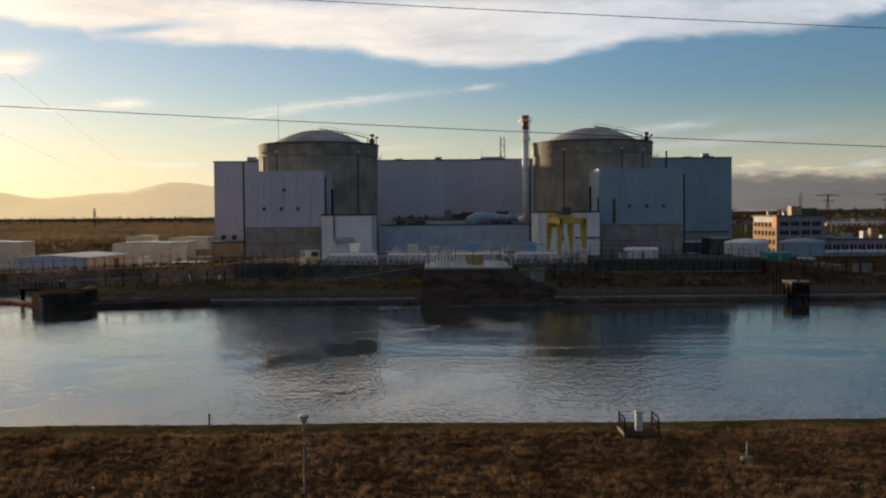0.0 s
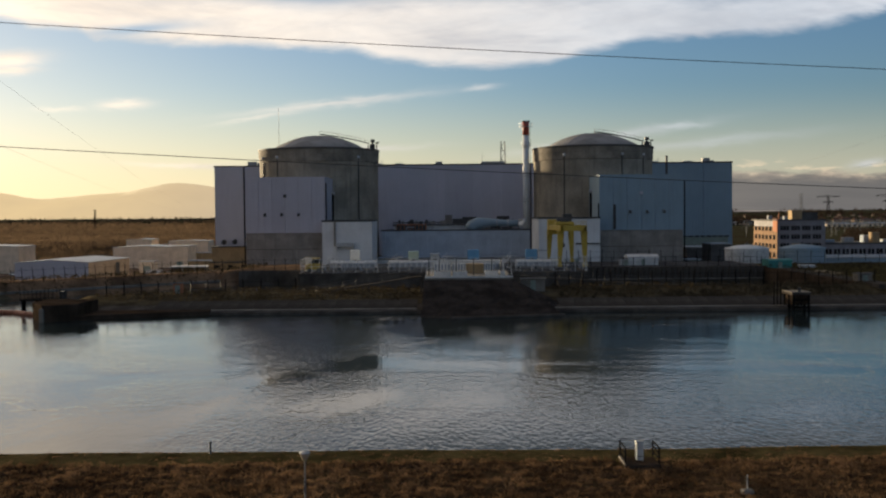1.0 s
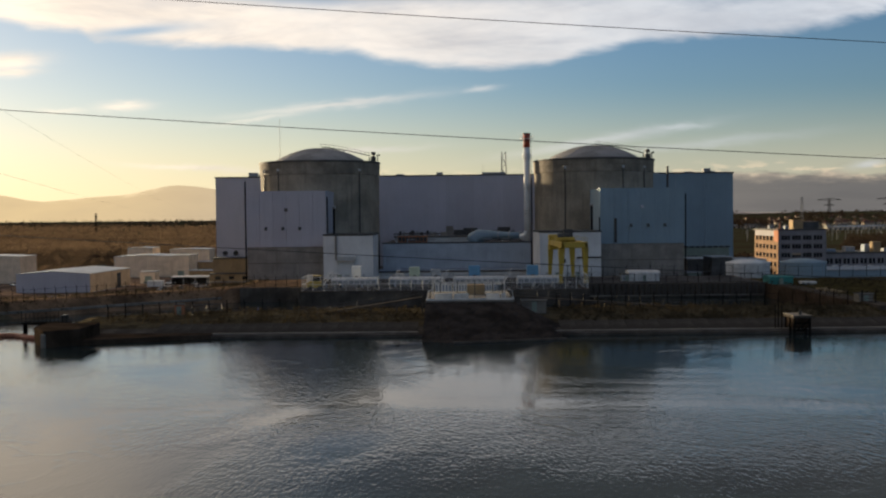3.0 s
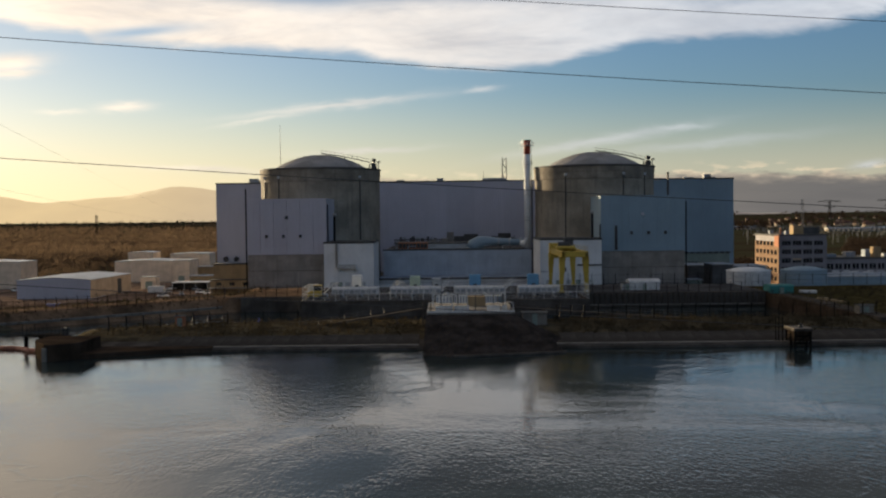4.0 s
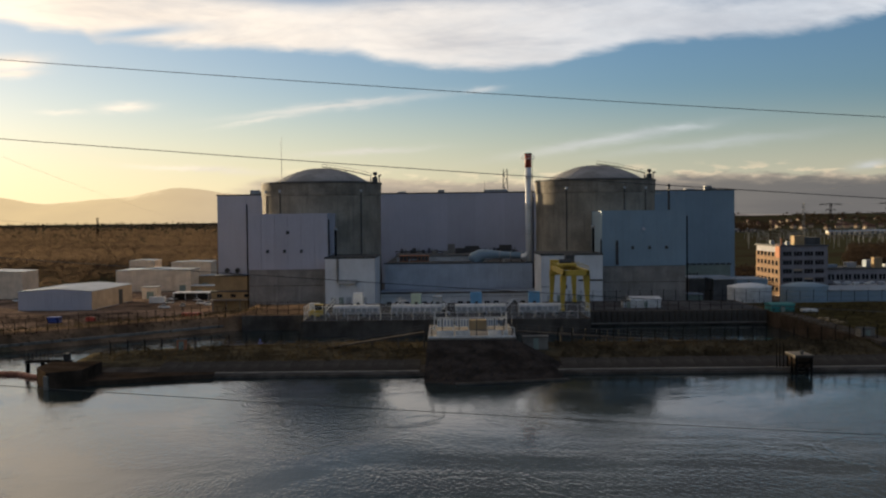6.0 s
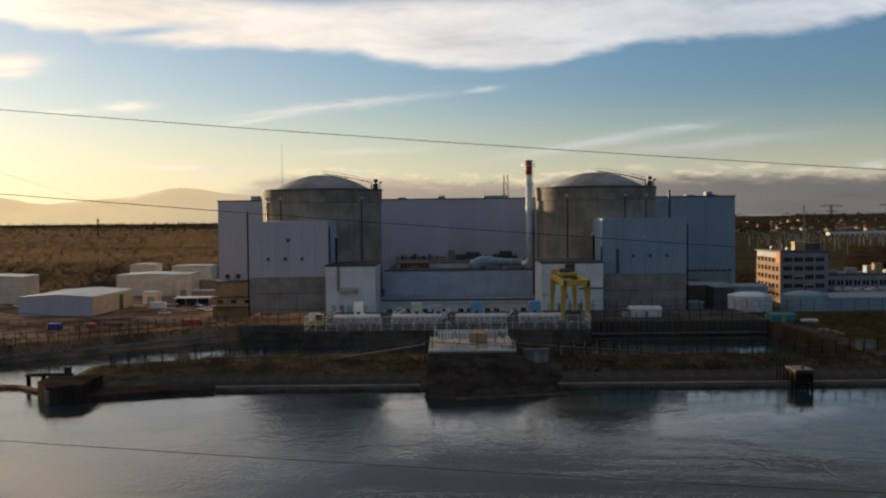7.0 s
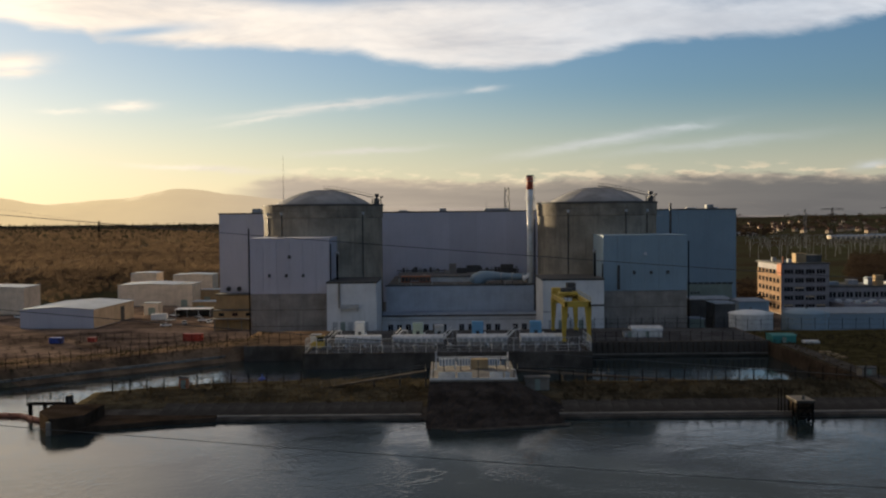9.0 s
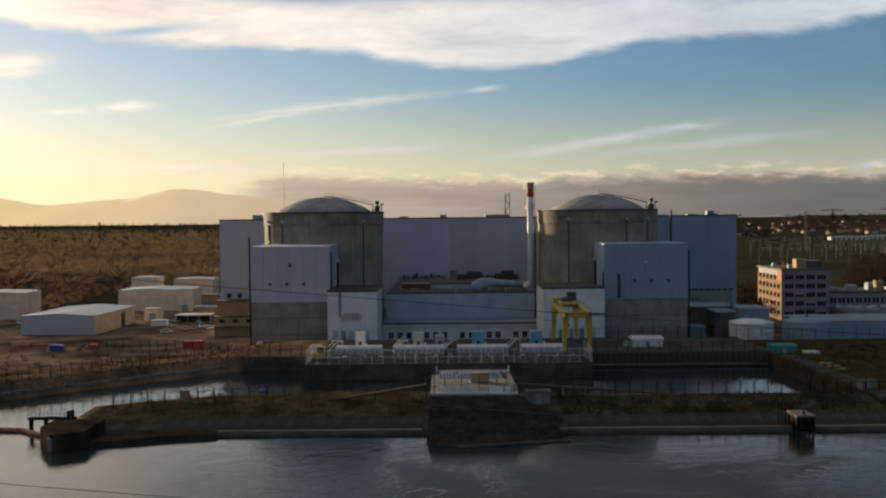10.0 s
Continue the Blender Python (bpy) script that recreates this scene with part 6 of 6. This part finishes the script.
def far_conductor(a, b, sag):
    c = bpy.data.curves.new("power_line", "CURVE")
    c.dimensions, c.bevel_depth, c.bevel_resolution = "3D", 0.012, 1
    s = c.splines.new("POLY")
    s.points.add(40)
    for k in range(41):
        q = k / 40
        p = Vector(a).lerp(Vector(b), q)
        s.points[k].co = (p.x, p.y, p.z - sag * 4 * q * (1 - q), 1)
    c.materials.append(STEEL_DARK)
    tagged(new("power_line", c), "fine distant power cable running away over the plant", "power line", "distant cables")


far_conductor((-45, 70, 36), (-210, 820, 26), 2.0)
far_conductor((-45, 70, 27), (-215, 820, 22), 2.0)
far_conductor((80, 150, 32), (240, 820, 44), 2.0)
far_conductor((84, 150, 27), (246, 820, 40), 2.0)

# ---- far plain: forest, switchyard, pylons, village ----
rng = np.random.default_rng(7)


def crowns(name, spots, sizes, blades, mat, label, spread=1.0, blade=0.17):
    """Bare winter trees as one mesh: tapered trunk and a ragged crown of many small twig clumps."""
    vs, fs = [], []
    for (x, y, z), s in zip(spots, sizes):
        b0 = len(vs)
        w = 0.035 * s
        vs += [(x - w, y, z - 0.3), (x + w, y, z - 0.3), (x, y + w, z - 0.3), (x, y, z + s * 0.75)]
        fs += [(b0, b0 + 1, b0 + 3), (b0 + 1, b0 + 2, b0 + 3), (b0 + 2, b0, b0 + 3)]
        n = blades
        th, u, r = rng.uniform(0, 2 * np.pi, n), rng.uniform(-0.75, 1, n), rng.uniform(0.45, 1, n) ** 0.5
        q = np.sqrt(1 - u * u)
        lop = 1 + 0.35 * np.sin(th * 2 + rng.uniform(0, 6)) * spread
        px, py, pz = x + r * q * np.cos(th) * s * 0.36 * lop, y + r * q * np.sin(th) * s * 0.36 * lop, z + s * 0.62 + r * u * s * 0.38
        k = s * blade * rng.uniform(0.5, 1.2, (n, 1))
        d1, d2 = rng.normal(size=(n, 3)), rng.normal(size=(n, 3))
        d1 /= np.linalg.norm(d1, axis=1, keepdims=True)
        d2 /= np.linalg.norm(d2, axis=1, keepdims=True)
        c = np.stack([px, py, pz], 1)
        tri = np.stack([c - d1 * k * 0.6, c + d1 * k * 0.6, c + d2 * k * 0.5], 1).reshape(-1, 3)
        b0 = len(vs)
        vs += tri.tolist()
        fs += [(b0 + 3 * i, b0 + 3 * i + 1, b0 + 3 * i + 2) for i in range(n)]
    return tagged(new(name, data_mesh(name, vs, fs, mat)), label, "trees", kind="stuff")


def scatter(n, x_of, y0, y1, power=1.0):
    out = []
    for _ in range(n):
        y = y0 + (y1 - y0) * rng.uniform() ** power
        a, b = x_of(y)
        x = rng.uniform(a, b)
        out.append((x, y, float(height(x, y))))
    return out


spots = scatter(4600, lambda y: (-0.52 * y - 30, -0.205 * y + 25), 548, 1150, 1.2)
spots += scatter(420, lambda y: (-0.52 * y - 20, -190), 478, 560)
crowns("forest", spots, rng.uniform(0.75, 1.2, len(spots)) * np.array([3.2 + 4.8 * min(1.0, max(0.0, (s[1] - 545) / 110)) for s in spots]), 150, TWIGS, "dense brown leafless winter forest", blade=0.10)
spots = scatter(5200, lambda y: (-0.52 * y, -0.15 * y), 1080, 4700, 1.5)
crowns("far_forest", spots, rng.uniform(7.5, 10, len(spots)), 60, TWIGS, "distant brown leafless forest on the plain", blade=0.2)
spots = scatter(900, lambda y: (0.40 * y, 0.56 * y), 520, 780)
crowns("grove", spots, rng.uniform(8, 13, len(spots)), 170, TWIGS_DARK, "brown leafless grove beyond the offices", blade=0.09)
spots = [s for s in scatter(3000, lambda y: (0.27 * y, 0.55 * y), 1700, 4700, 1.3) if noise.noise((s[0] * 0.006, s[1] * 0.0035, 5)) > 0.12]
crowns("hedgerows", spots, rng.uniform(8, 17, len(spots)), 28, TWIGS_DARK, "distant hedgerows and bare trees of the village plain", blade=0.34)
spots = scatter(190, lambda y: (0.27 * y, 0.335 * y), 425, 560)
crowns("scrub_trees", spots, rng.uniform(5, 8, len(spots)), 80, TWIGS_DARK, "reddish scrub trees behind the turbine hall")

# near grass on the bank crest: clumps of bent blades
def bank_level(a, b):
    return CREST - 0.03 + 0.8 * (noise.noise((a * 0.13, b * 0.13, 0)) * 0.10 + noise.noise((a * 0.05, b * 0.05, 3)) * 0.2)


clumps, per = 17000, 13
cx, cy = rng.uniform(-34, 34, clumps), rng.uniform(41.5, 60.5, clumps)
keep = (np.hypot(cx - 10.92, cy - 56.4) > 1.3) & (np.hypot(cx - 15.15, cy - 50.2) > 0.45) & ((cy < 57.4) | (rng.uniform(0, 1, clumps) < 0.45))
cx, cy = cx[keep], cy[keep]
clumps = len(cx)
lvl = np.array([bank_level(a, b) for a, b in zip(cx, cy)])
lush = np.array([0.72 + 0.75 * noise.noise((a * 2.1, b * 1.3, 9)) + 0.2 * noise.noise((a * 0.4, b * 0.3, 4)) for a, b in zip(cx, cy)]) * np.where(cy > 57.4, 0.3, 1.0)
lush = np.clip(lush, 0.15, 1.5)
tall = np.repeat(0.30 * lush, per) * rng.uniform(0.4, 1.2, clumps * per)
px, py, pz = (np.repeat(v, per) for v in (cx, cy, lvl))
px, py = px + rng.normal(0, 0.09, clumps * per), py + rng.normal(0, 0.09, clumps * per)
turn = rng.uniform(0, 2 * np.pi, clumps * per)
lx, ly = np.cos(turn), np.sin(turn)
wide = 0.03
vs = np.stack([np.stack([px - ly * wide, py + lx * wide, pz], 1), np.stack([px + ly * wide, py - lx * wide, pz], 1),
               np.stack([px + lx * tall * 0.7, py + ly * tall * 0.7, pz + tall], 1)], 1).reshape(-1, 3).tolist()
fs = [(3 * k, 3 * k + 1, 3 * k + 2) for k in range(clumps * per)]
tagged(new("bank_grass", data_mesh("bank_grass", vs, fs, BLADES)), "tufted dry brown winter grass on the canal bank", "grass", kind="stuff")


def pylon(x, y, tall):
    z = float(height(x, y))
    p = thing("transmission_pylon", (x, y, z), "grey lattice transmission pylon on the plain", "pylon", "pylons")
    b = bm_new()
    w = tall * 0.09
    for sx in (-1, 1):
        for sy in (-1, 1):
            rod(b, (sx * w, sy * w, 0), (sx * w * 0.3, sy * w * 0.3, tall * 0.72), 0.35, 4)
            rod(b, (sx * w * 0.3, sy * w * 0.3, tall * 0.72), (sx * w * 0.22, sy * w * 0.22, tall), 0.32, 4)
    part("tower", b, FENCE, p)
    b = bm_new()
    for k in range(8):
        z0, z1 = tall * k / 9, tall * (k + 1) / 9
        q0, q1 = w * (1 - 0.7 * min(1, z0 / (tall * 0.72))), w * (1 - 0.7 * min(1, z1 / (tall * 0.72)))
        s = 1 if k % 2 else -1
        rod(b, (-s * q0, -q0, z0), (s * q1, -q1, z1), 0.12, 4)
        rod(b, (s * q0, q0, z0), (-s * q1, q1, z1), 0.12, 4)
    part("bracing", b, FENCE, p)
    for zz, half in ((0.80, 0.16), (0.97, 0.36)):
        b = bm_new()
        for s in (-1, 1):
            rod(b, (0, 0, tall * zz + 1.5), (s * tall * half, 0, tall * zz), 0.3, 4)
            rod(b, (0, 0, tall * zz - 1.5), (s * tall * half, 0, tall * zz), 0.3, 4)
            rod(b, (s * tall * half, 0, tall * zz), (s * tall * half, 0, tall * zz - 3), 0.15, 4)
        part("cross_arm", b, FENCE, p)
    return p


for x, y, tall in ((592, 1550, 49), (688, 1560, 50)):
    pylon(x, y, tall)
lattice_mast("radio_mast", (426, 1200, GROUND), 46, 1.3, "tall thin lattice mast in the switchyard", MAST, 0.16)
lattice_mast("radio_mast", (-640, 1850, GROUND), 40, 1.6, "distant lattice mast above the forest", FENCE, 0.3)


def switch_gantry(x, y, wide, tall):
    g = thing("switchyard_gantry", (x, y, GROUND), "galvanised switchyard portal frame with insulator strings", "switchyard gantry", "switchyard gantries")
    for s in (-1, 1):
        part("post", rod(bm_new(), (s * wide / 2, 0, 0), (s * wide / 2, 0, tall), 0.2, 6, 0.15), MAST, g)
    part("beam", box(bm_new(), -wide / 2, wide / 2, -0.15, 0.15, tall - 0.6, tall - 0.3), MAST, g)
    for k in range(3):
        q = -wide / 2 + wide * (k + 0.5) / 3
        part("insulator", rod(bm_new(), (q, 0, tall - 3), (q, 0, tall - 0.9), 0.18, 6), DULL_GREY, g)
    return g


first = None
for j in range(7):
    for i in range(14):
        x, y = 285 + i * 26 + j * 22 + rng.uniform(-8, 8), 880 + j * 75 + rng.uniform(-20, 20)
        if first is None:
            first = switch_gantry(x, y, 20, 14)
        else:
            copy_thing(first, pose(x, y, GROUND, 0, 0, float(rng.uniform(-8, 8))))


def house(x, y, w, d, turn):
    h = thing("house", (x, y, float(height(x, y))), "small cream village house with a brown tiled roof", "house", "village houses")
    h.rotation_euler = (0, 0, radians(turn))
    bar("wall", -w / 2, w / 2, -d / 2, d / 2, 0, 5.5, BEIGE, h)
    part("roof", extrude_x(bm_new(), [(-d / 2 - 0.5, 5.3), (d / 2 + 0.5, 5.3), (0, 5.3 + d * 0.5)], -w / 2 - 0.4, w / 2 + 0.4), TILE_ROOF, h)
    for k in (-1, 1):
        for z in (1.0, 3.4):
            bar("window", k * w * 0.25 - 0.6, k * w * 0.25 + 0.6, -d / 2 - 0.06, -d / 2, z, z + 1.4, GLASS, h)
            bar("side_window", -w / 2 - 0.06, -w / 2, k * d * 0.2 - 0.6, k * d * 0.2 + 0.6, z, z + 1.4, GLASS, h)
    part("chimney", box(bm_new(), -0.5, 0.5, 0.6, 1.4, 5.5, 6.6 + d * 0.5), BRICK, h)
    return h


for x, y, wide in ((640, 1600, 62), (705, 1640, 44), (560, 1900, 50), (455, 1750, 30), (830, 1780, 70)):
    g = thing("far_shed", (x, y, GROUND), "long low pale shed on the plain beyond the switchyard", "shed", "distant sheds")
    bar("wall", -wide / 2, wide / 2, 0, 16, 0, 4.4, RENDER_WALL, g)
    part("roof", extrude_x(bm_new(), [(-0.6, 4.3), (16.6, 4.3), (8, 6.6)], -wide / 2 - 0.5, wide / 2 + 0.5), SHEET_ROOF, g)
    for k in range(int(wide / 8)):
        bar("door", -wide / 2 + 2 + 8 * k, -wide / 2 + 6 + 8 * k, -0.1, 0.0, 0, 3.4, STEEL_DARK, g)


base_house = None
for k in range(95):
    y = 2050 + 1900 * float(rng.uniform()) ** 1.2
    x = y * rng.uniform(0.29, 0.52)
    turn = float(rng.uniform(-40, 40))
    if base_house is None:
        base_house = house(x, y, 11, 9, turn)
    else:
        copy_thing(base_house, pose(x, y, float(height(x, y)), 0, 0, turn))


# ---- clutter of the western yard ----
single("concrete_barrier", bevelled(extrude_x(bm_new(), [(-0.4, 0), (0.4, 0), (0.15, 0.9), (-0.15, 0.9)], -2.8, 2.8), 0.04), WHITE_PAINT, (-98, 297, GROUND), "white painted concrete barrier in the yard", "barrier")


def parked_car(x, y, turn, mat):
    c = thing("parked_car", (x, y, GROUND), "small parked car in the plant yard", "car", "parked cars")
    c.rotation_euler = (0, 0, radians(turn))
    b = bm_new()
    prof = [(-2.1, 0.35), (2.1, 0.35), (2.15, 0.75), (1.2, 0.95), (-2.0, 1.0), (-2.15, 0.8)]
    a, d = [b.verts.new((px, -0.85, pz)) for px, pz in prof], [b.verts.new((px, 0.85, pz)) for px, pz in prof]
    for i in range(6):
        b.faces.new((a[i], a[(i + 1) % 6], d[(i + 1) % 6], d[i]))
    b.faces.new(a[::-1])
    b.faces.new(d)
    bmesh.ops.recalc_face_normals(b, faces=b.faces)
    part("body", bevelled(b, 0.06), mat, c)
    b = bm_new()
    v = [b.verts.new(p) for p in ((-1.7, -0.78, 0.98), (1.1, -0.78, 0.93), (1.1, 0.78, 0.93), (-1.7, 0.78, 0.98), (-1.2, -0.62, 1.48), (0.4, -0.62, 1.48), (0.4, 0.62, 1.48), (-1.2, 0.62, 1.48))]
    for f in ((3, 2, 1, 0), (4, 5, 6, 7), (0, 1, 5, 4), (1, 2, 6, 5), (2, 3, 7, 6), (3, 0, 4, 7)):
        b.faces.new([v[i] for i in f])
    cabin = part("cabin", b, GLASS, c)
    bar("roof", -1.15, 0.35, -0.6, 0.6, 1.48, 1.53, mat, cabin)
    for px in (-1.3, 1.35):
        for py in (-0.85, 0.85):
            part("wheel", rod(bm_new(), (px, py - 0.1, 0.32), (px, py + 0.1, 0.32), 0.32, 12), STEEL_DARK, c)
    return c


white_car, grey_car = parked_car(-108, 384, 20, WHITE_PAINT), parked_car(-103, 392, 100, GALV)
for k, (x, y) in enumerate(((-98, 402), (-112, 405), (-94, 396), (-104, 418), (-116, 425), (-90, 415), (-170, 420), (-176, 430), (-182, 424))):
    copy_thing((white_car, grey_car)[k % 2], pose(x, y, GROUND, 0, 0, 37 * k + 12))
spots = [(float(rng.uniform(-165, -70)), float(rng.uniform(285, 345)), GROUND) for _ in range(120)]
spots += [(float(rng.uniform(-80, -50)), float(rng.uniform(246, 282)), None) for _ in range(50)]
spots = [(x, y, float(height(x, y))) for x, y, z in spots]
crowns("yard_scrub", spots, rng.uniform(0.9, 2.4, len(spots)), 60, TWIGS_NEAR, "low leafless scrub in the western yard")
spots = []
for _ in range(3600):
    x = float(rng.uniform(-62, 120))
    y = float(rng.uniform(169.5, 192 if x < -4 else 182)) if x < 75 else float(rng.uniform(168.3, 250))
    if -4.5 < x < 19 or y < 166.5 and rng.uniform() < 0.5:
        continue
    spots.append((x, y, float(height(x, y))))
for _ in range(900):
    x = float(rng.uniform(-105, -45))
    y = 235 + 0.9 * (x + 47) + float(rng.uniform(1, 22))
    spots.append((x, y, float(height(x, y))))
crowns("bank_weeds", spots, rng.uniform(0.3, 1.0, len(spots)), 26, WEEDS, "dry brown weeds and tufts along the basin banks", blade=0.3)
